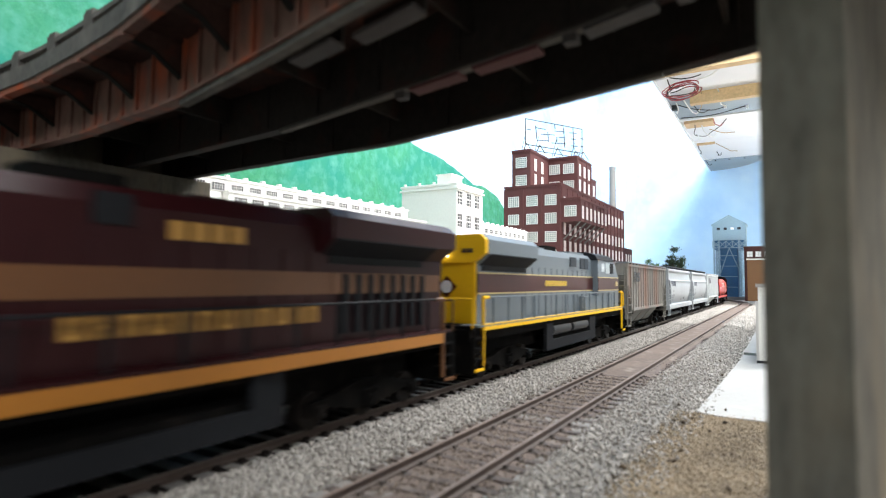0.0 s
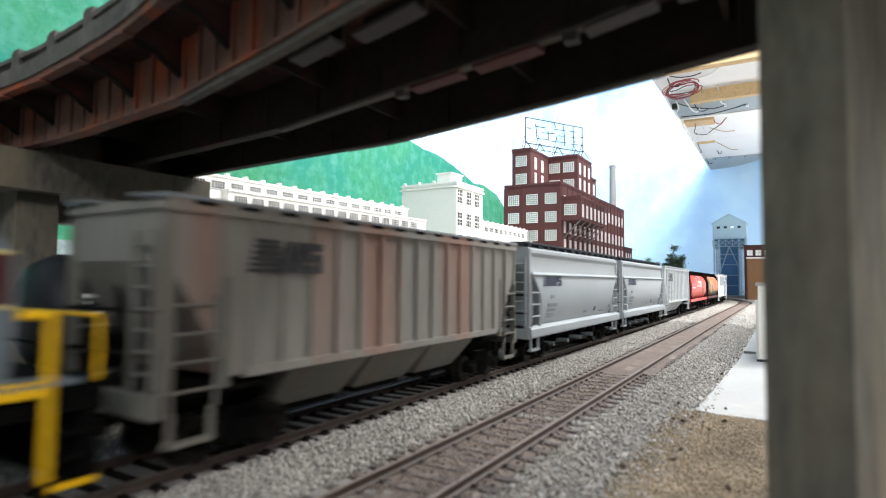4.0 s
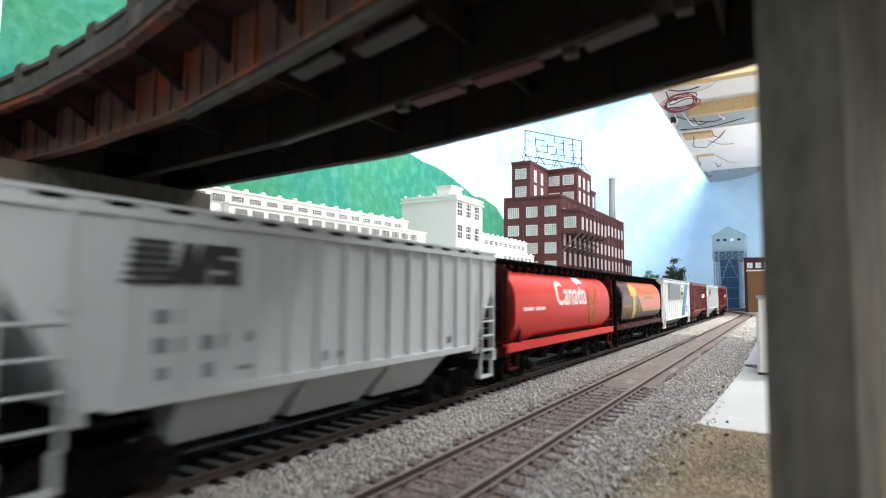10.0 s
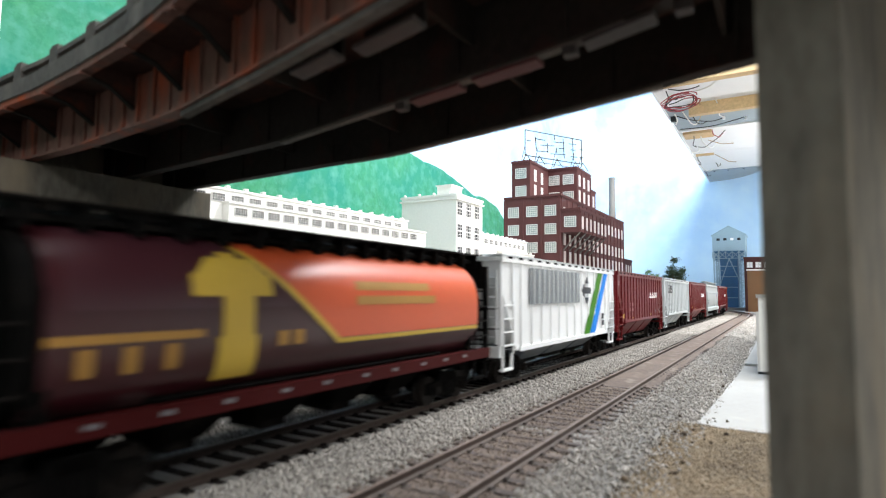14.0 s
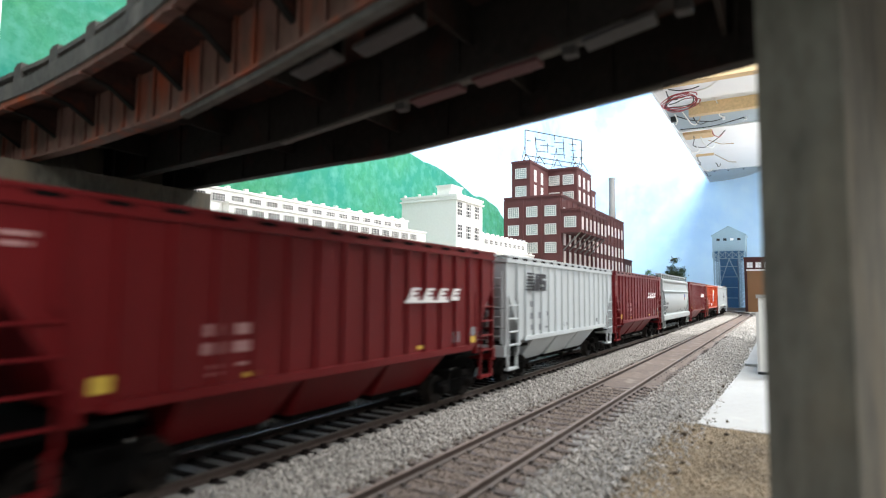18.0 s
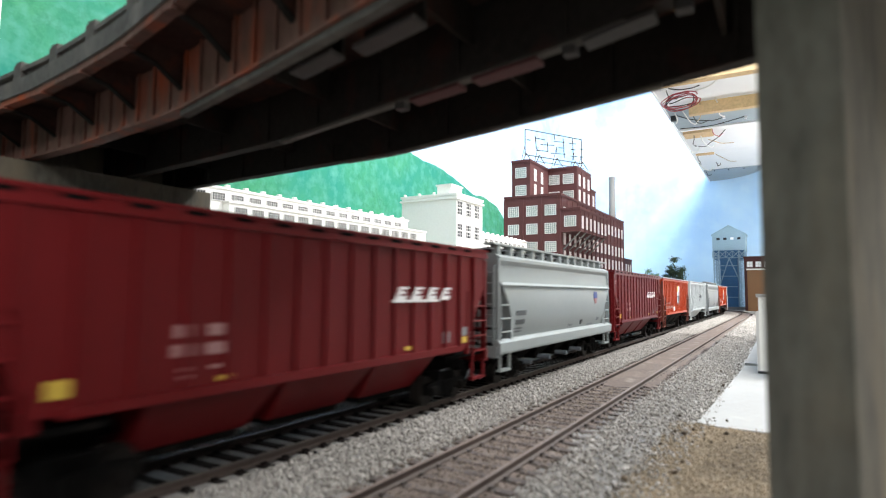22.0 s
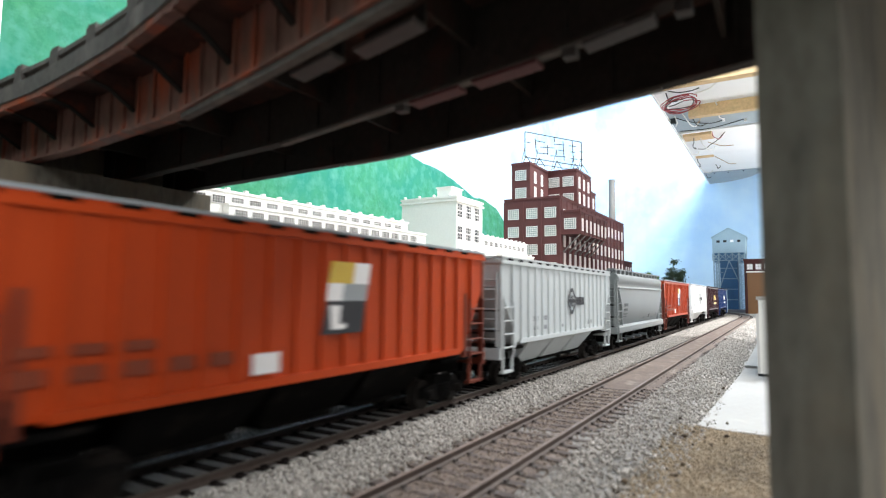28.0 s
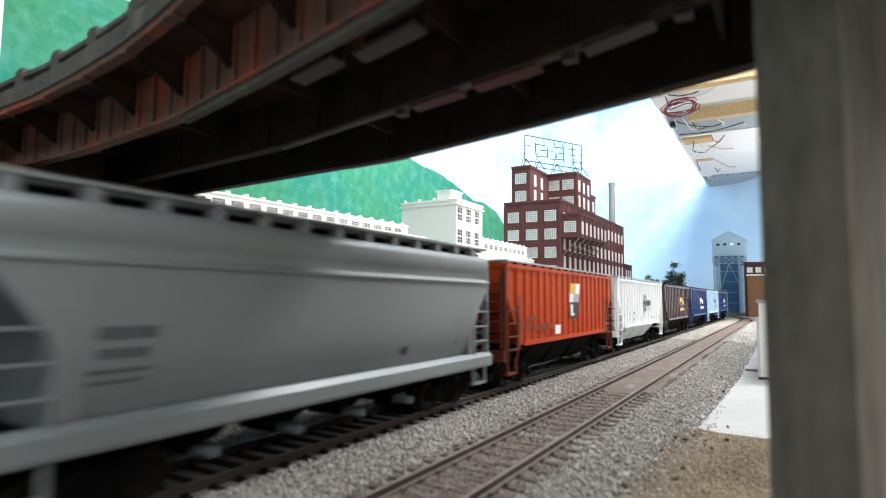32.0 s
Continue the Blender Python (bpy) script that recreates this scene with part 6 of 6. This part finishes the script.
def loose_wire(name, label, m, pts, r):
    bm = bmesh.new()
    out = []
    for i in range(len(pts) - 1):
        p0 = Vector(pts[max(i - 1, 0)])
        p1, p2 = Vector(pts[i]), Vector(pts[i + 1])
        p3 = Vector(pts[min(i + 2, len(pts) - 1)])
        for k in range(6):
            f = k / 6
            out.append(0.5 * ((2 * p1) + (p2 - p0) * f + (2 * p0 - 5 * p1 + 4 * p2 - p3) * f * f + (3 * p1 - p0 - 3 * p2 + p3) * f ** 3))
    out.append(Vector(pts[-1]))
    ring0 = None
    for i, p in enumerate(out):
        way = (out[min(i + 1, len(out) - 1)] - out[max(i - 1, 0)]).normalized()
        side = way.cross(Vector((0.1, 0.2, 1))).normalized()
        rise = side.cross(way)
        ring = [bm.verts.new(p + side * r * math.cos(k * math.tau / 5) + rise * r * math.sin(k * math.tau / 5)) for k in range(5)]
        if ring0:
            for k in range(5):
                bm.faces.new((ring0[k], ring0[(k + 1) % 5], ring[(k + 1) % 5], ring[k]))
        else:
            bm.faces.new(ring[::-1])
        ring0 = ring
    bm.faces.new(ring0)
    ob = part("wire", bm, m, None, smooth=True)
    return tagged(ob, label, "wire", "deck wiring")


for turn, m in enumerate((WIRER, WIRER, BLACK)):
    coil = []
    for i in range(26):
        a = i * math.tau / 12 + turn
        coil.append((-180 + (36 - 3 * turn) * math.cos(a) + rnd.uniform(-3, 3), 1300 + i * 1.5 + 4 * turn, Z - 24 + (15 - turn) * math.sin(a + 0.25) + rnd.uniform(-2.5, 2.5)))
    loose_wire("wire", "coil of dark red hookup wire under the deck" if turn < 2 else "black hookup wire coiled with the red", m, coil, 1.1)
# each hangs from the boards between two ends and sags in the middle
for m, (xa, ya), (xb, yb), sag in ((BLACK, (-200, 1290), (-139, 1300), 4), (BLACK, (-206, 1300), (-188, 1350), 10), (WIREW, (-150, 1330), (-90, 1262), 3),
                                   (WIREW, (-118, 1400), (-113, 1560), 14), (WIRET, (-150, 1400), (-168, 1560), 16), (WIREW, (-196, 1470), (-172, 1570), 18),
                                   (BLACK, (-180, 1480), (-150, 1580), 14), (BLACK, (-214, 1500), (-112, 1568), 10), (BLACK, (-223, 1626), (-66, 1586), 6),
                                   (WIREW, (-215, 1480), (-218, 1540), 14), (WIREW, (-182, 1680), (-158, 1840), 22), (BLACK, (-196, 1660), (-210, 1830), 16),
                                   (BLACK, (-205, 1850), (-120, 1690), 12), (WIRER, (-150, 1668), (-128, 1720), 14), (WIREW, (-232, 1800), (-206, 1880), 20),
                                   (WIRET, (-170, 1780), (-110, 1850), 4), (BLACK, (-222, 1976), (-226, 2110), 8), (WIREW, (-231, 2090), (-198, 2190), 14),
                                   (WIRET, (-170, 1975), (-120, 2118), 5), (BLACK, (-180, 2100), (-168, 2120), 10), (BLACK, (-226, 2236), (-214, 2300), 9)):
    pts = [(xa, ya, Z - 1)]
    for k in (1, 2, 3):
        f = k / 4
        pts.append((xa + (xb - xa) * f + rnd.uniform(-5, 5), ya + (yb - ya) * f, Z - 2 - sag * 4 * f * (1 - f) * rnd.uniform(0.8, 1.2)))
    pts.append((xb, yb, Z - 1))
    loose_wire("wire", "loose %s hookup wire under the deck" % ("black" if m is BLACK else "red" if m is WIRER else "tan" if m is WIRET else "white"), m, pts, 1.5 if m is WIREW else 1.2)
for x, y in ((-113, 1562), (-66, 1588)):
    tagged(part("wire_clip", boxes((x - 3, x + 3, y - 3, y + 3, Z - 7, Z)), DECKW, None, bevel=0.8), "small white wire clip under the deck", "wire clip", "deck wiring")
tagged(part("wire_clip", boxes((-228, -216, 1500, 1512, Z - 12, Z)), BLACK, None, bevel=1.5), "black cable clamp under the deck", "wire clip", "deck wiring")

# ---- the train and the parked tank cars ----
red, pale, orange = red_hopper(), pale_hopper(), orange_hopper()
away = Matrix.Identity(4)
loco1, loco2 = loco_tuscan(), loco_grey()
smooth1 = grey_smooth(GREYL, "light grey smooth-sided covered hopper car with navy logo", INKB, 83.3, rake=1.05)
smooth2 = copy_thing(smooth1, away)
grey13 = grey_smooth(GREYS, "mid-grey smooth-sided covered hopper car with roof hatches")
patch("shield", grey13, FADEDB, acf_x, [(36.4, 40.4, 49.4, 56.6)], "small faded navy and red shield", n=1)
patch("shield_point", grey13, FADEDR, acf_x, [(34.8, 36.4, 50, 56), (33.2, 34.8, 51.4, 54.6)], n=1)
grey17 = grey_smooth(GREYQ, "slate-grey smooth-sided covered hopper car with dark lettering blocks", half=86.7, low=True, outline=ACF_HIGH, ledge=44.6)
TRAIN = [loco1, loco2, weathered_hopper(), smooth1, smooth2, pale, canada_hopper(), wheat_hopper(), stripe_hopper(), red,
         copy_thing(pale, away), copy_thing(red, away), grey13, copy_thing(red, away), orange, diamond_hopper(), grey17,
         copy_thing(orange, away), diamond_hopper(WHITEP, "white ribbed covered hopper car with a small dark emblem"),
         plain_ribbed(BROWNP, "dark brown hopper car with yellow lettering blocks", GOLD, "yellow lettering blocks"),
         plain_ribbed(NAVY, "navy blue hopper car with pale lettering blocks", INKW, "pale lettering blocks"),
         plain_ribbed(SKYB, "pale blue hopper car", INKB, "dark lettering blocks"),
         plain_ribbed(NAVY, "navy blue hopper car at the curve", INKW, "pale lettering blocks"),
         grey_smooth(GREYL, "light grey smooth-sided hopper car at the curve"), grey_smooth(GREYM, "grey smooth-sided hopper car at the rear")]
FRONT = [-66.0] + [r + (14.6 if i == 15 else 13.4 if i in (2, 3) else 10.0) for i, r in enumerate(REAR[:-1])]


def car_pose(centre, spacing, turned):
    """A car's pose from its two truck centres on the line."""
    a, b = line_at(centre - spacing / 2, 0), line_at(centre + spacing / 2, 0)
    yaw = math.degrees(math.atan2(-(b[0] - a[0]), b[1] - a[1]))
    return pose((a[0] + b[0]) * 0.0005, (a[1] + b[1]) * 0.0005, 0.0, 0, 0, yaw + (180 if turned else 0))


tank_car("tank_car", "glossy black tank car with white lettering on the rear track", "PROD", pose(X_BACK / 1000, 0.163, 0))
tank_car("tank_car", "second black tank car coupled on the rear track", "", pose(X_BACK / 1000, -0.033, 0))

# ---- ties, ballast stones, turf ----


def ties(road, u, s0, s1, near0, near1, dx, m, half=15.5):
    me = data_of("tie", boxes((-half, half, -1.25, 1.25, -4.2, -2.1)), m, 0.15)
    plate = bmesh.new()
    for x in (-8.7, 8.7):
        for d in (-1.5, 1.5):
            box(plate, x + d - 0.45, x + d + 0.45, -0.7, 0.7, -2.1, -1.55)
    pl = data_of("tie_plate", plate, m)
    rnd = random.Random(int(u) + 5)
    s = near0
    while s < near1:
        x, y, a = line_at(s, u)
        t = part("tie", me, None, road, at=(x, y, 0))
        t.rotation_euler = (0, 0, a + rnd.uniform(-0.015, 0.015))
        if s < 640:
            part("tie_plate", pl, None, t)
        s += dx
    bm = bmesh.new()
    for lo, hi in ((s0, near0), (near1, s1)):
        s = lo
        while s < hi - dx * 0.6:
            x, y, a = line_at(s, u)
            r = Matrix.Rotation(a, 3, "Z")
            v = [bm.verts.new(Vector((x, y, 0)) + r @ Vector((i, j, k))) for k in (-4.2, -2.1) for j in (-1.25, 1.25) for i in (-half, half)]
            for f in ((0, 2, 3, 1), (4, 5, 7, 6), (0, 1, 5, 4), (2, 6, 7, 3), (0, 4, 6, 2), (1, 3, 7, 5)):
                bm.faces.new([v[i] for i in f])
            s += dx
    tagged(part("far_ties", bm, m, road), kind="stuff")


ties(track_main, 0, -3280, 5090, 30, 1500, 7.0, TIE, 13.2)
ties(track_side, X_SIDE - X_MAIN, -390, 2240, 30, 1500, 7.6, TIEOLD)
ties(track_back, X_BACK - X_MAIN, -890, 1240, 60, 300, 7.0, TIE)


def scatter(name, label, material, n, place, size, seed):
    """Many small angular stones in one mesh."""
    rng = np.random.default_rng(seed)
    pts = place(rng, n)
    n = len(pts)
    base = np.array([(1, 0, 0), (-1, 0, 0), (0, 1, 0), (0, -1, 0), (0, 0, 1), (0, 0, -1)], float)
    tri = np.array([(0, 2, 4), (2, 1, 4), (1, 3, 4), (3, 0, 4), (2, 0, 5), (1, 2, 5), (3, 1, 5), (0, 3, 5)])
    v = base[None] * (0.65 + 0.7 * rng.random((n, 6, 1))) + rng.normal(0, 0.18, (n, 6, 3))
    sc = size[0] + (size[1] - size[0]) * rng.random((n, 1, 1)) ** 1.6
    a = rng.random(n) * math.tau
    b = rng.random(n) * math.pi
    ca, sa, cb, sb = np.cos(a), np.sin(a), np.cos(b), np.sin(b)
    rz = np.zeros((n, 3, 3))
    rz[:, 0, 0], rz[:, 0, 1], rz[:, 1, 0], rz[:, 1, 1], rz[:, 2, 2] = ca, -sa, sa, ca, 1
    rx = np.zeros((n, 3, 3))
    rx[:, 0, 0], rx[:, 1, 1], rx[:, 1, 2], rx[:, 2, 1], rx[:, 2, 2] = 1, cb, -sb, sb, cb
    v = np.einsum("nij,nkj->nki", rz @ rx, v * sc * np.array([1, 1, 0.85])) + pts[:, None]
    v = (v * 0.001).reshape(-1, 3)
    f = (tri[None] + (np.arange(n) * 6)[:, None, None]).reshape(-1, 3)
    me = bpy.data.meshes.new(name)
    me.vertices.add(len(v))
    me.vertices.foreach_set("co", v.astype(np.float32).ravel())
    me.loops.add(f.size)
    me.loops.foreach_set("vertex_index", f.astype(np.int32).ravel())
    me.polygons.add(len(f))
    me.polygons.foreach_set("loop_start", np.arange(0, f.size, 3, dtype=np.int32))
    me.update(calc_edges=True)
    me.materials.append(material)
    ob = new(name, me)
    return tagged(ob, label, kind="stuff")


def bed_height(u):
    return np.interp(u, (-88, -80, -76, 74, 78, 86), (-5.7, -2.8, -2.4, -2.4, -2.8, -5.7))


def stones_near(rng, n):
    s = 40 + (700 - 40) * rng.random(n) ** 1.9
    u = -86 + 182 * rng.random(n)
    side = u - (X_SIDE - X_MAIN)
    keep = (np.abs(u) > 6) | (rng.random(n) < 0.5)
    for c in (0.0, X_SIDE - X_MAIN, X_BACK - X_MAIN):
        keep &= (np.abs(np.abs(u - c) - 8.7) > 1.8)
        inside = np.abs(u - c) < (13.4 if c == 0 else 16)
        keep &= ~inside | (rng.random(n) < 0.45)
    keep &= ~((np.abs(side) < 12) & (s > 262))
    x, y = X_MAIN + u, s
    keep &= ~((x > -25 + rng.normal(0, 2.2, n)) & (y > 222)) & ~((x > -31 + rng.normal(0, 8, n)) & (y < 226)) & (np.abs(side) > 13.5)
    z = bed_height(u) + rng.random(n) * 0.5
    for c in (0.0, X_SIDE - X_MAIN, X_BACK - X_MAIN):
        inside = np.abs(u - c) < (13.2 if c == 0 else 15.5)
        z = np.where(inside, -3.4 + rng.random(n) * 0.7, z)
    return np.stack([x, y, z], 1)[keep]


def stones_far(rng, n):
    s = 650 + 900 * rng.random(n)
    u = -20 + 112 * rng.random(n)
    keep = np.ones(n, bool)
    for c in (0.0, X_SIDE - X_MAIN):
        keep &= np.abs(u - c) > 13
    a = np.maximum(0, (s - S_CURVE) / R_CURVE)
    x = np.where(s > S_CURVE, X_MAIN - R_CURVE + (R_CURVE + u) * np.cos(a), X_MAIN + u)
    y = np.where(s > S_CURVE, S_CURVE + (R_CURVE + u) * np.sin(a), s)
    keep &= ~((x > -24) & (y < 1000))
    return np.stack([x, y, bed_height(u) + rng.random(n) * 0.4], 1)[keep]


def mud_place(rng, n):
    s = 45 + 330 * rng.random(n) ** 1.3
    w = rng.normal(0, 9.5, n)
    keep = (np.abs(np.abs(w) - 8.7) > 1.5) & (np.abs(w) < 26) & ~((s > 262) & (np.abs(w) < 9))
    z = np.where(np.abs(w) < 15.5, -2.9 + 0.9 * rng.random(n), -2.6 + rng.random(n) * 0.6)
    return np.stack([X_SIDE + w, s, z], 1)[keep]


def turf_place(rng, n):
    x = -46 + 100 * rng.random(n)
    y = 60 + 162 * rng.random(n)
    keep = (x > -36 + rng.normal(0, 7, n)) & ~((x > -4) & (x < 12) & (y > 64) & (y < 100))
    return np.stack([x, y, -5.9 + 0.5 * rng.random(n)], 1)[keep]


scatter("ballast_stones", "loose grey and white ballast stones", STONE, 150000, stones_near, (0.3, 0.68), 1)
scatter("ballast_stones", "loose pale ballast stones along the far tracks", STONE, 26000, stones_far, (0.8, 1.6), 2)
scatter("turf_crumbs", "dry tan turf crumbs beside the pad", GRASS, 90000, turf_place, (0.2, 0.48), 3)
scatter("muddy_stones", "brown muddy grit between the siding ties", MUD, 17000, mud_place, (0.25, 0.55), 4)


def clod_place(rng, n):
    """Dark clods along the edge of the turf and the pad, and strewn over the ballast beside the siding."""
    k = n // 2
    edge = np.stack([-27 + rng.normal(0, 8, k), 60 + 170 * rng.random(k), -5.0 + 0.4 * rng.random(k)], 1)
    s = 150 + 650 * rng.random(n - k)
    strewn = np.stack([-26 + rng.normal(-7, 6, n - k), s, np.zeros(n - k) - 4.6], 1)
    strewn[:, 2] = bed_height(strewn[:, 0] - X_MAIN) + 0.3
    return np.concatenate([edge, strewn[strewn[:, 0] < -24]])


scatter("dirt_clods", "small dark brown dirt clods on turf and ballast", CLOD, 90, clod_place, (0.3, 1.1), 6)


def motions():
    for car, front, rear in zip(TRAIN, FRONT, REAR):
        loco = car in (loco1, loco2)
        mid, spacing = (front + rear) / 2, 156.0 if loco else 128.0
        rows = []
        for i in range(65):
            t = i * 0.5
            rows.append((t, car_pose(mid - SPEED * t, spacing, car is loco1)))
        walk(car, rows)


motions()
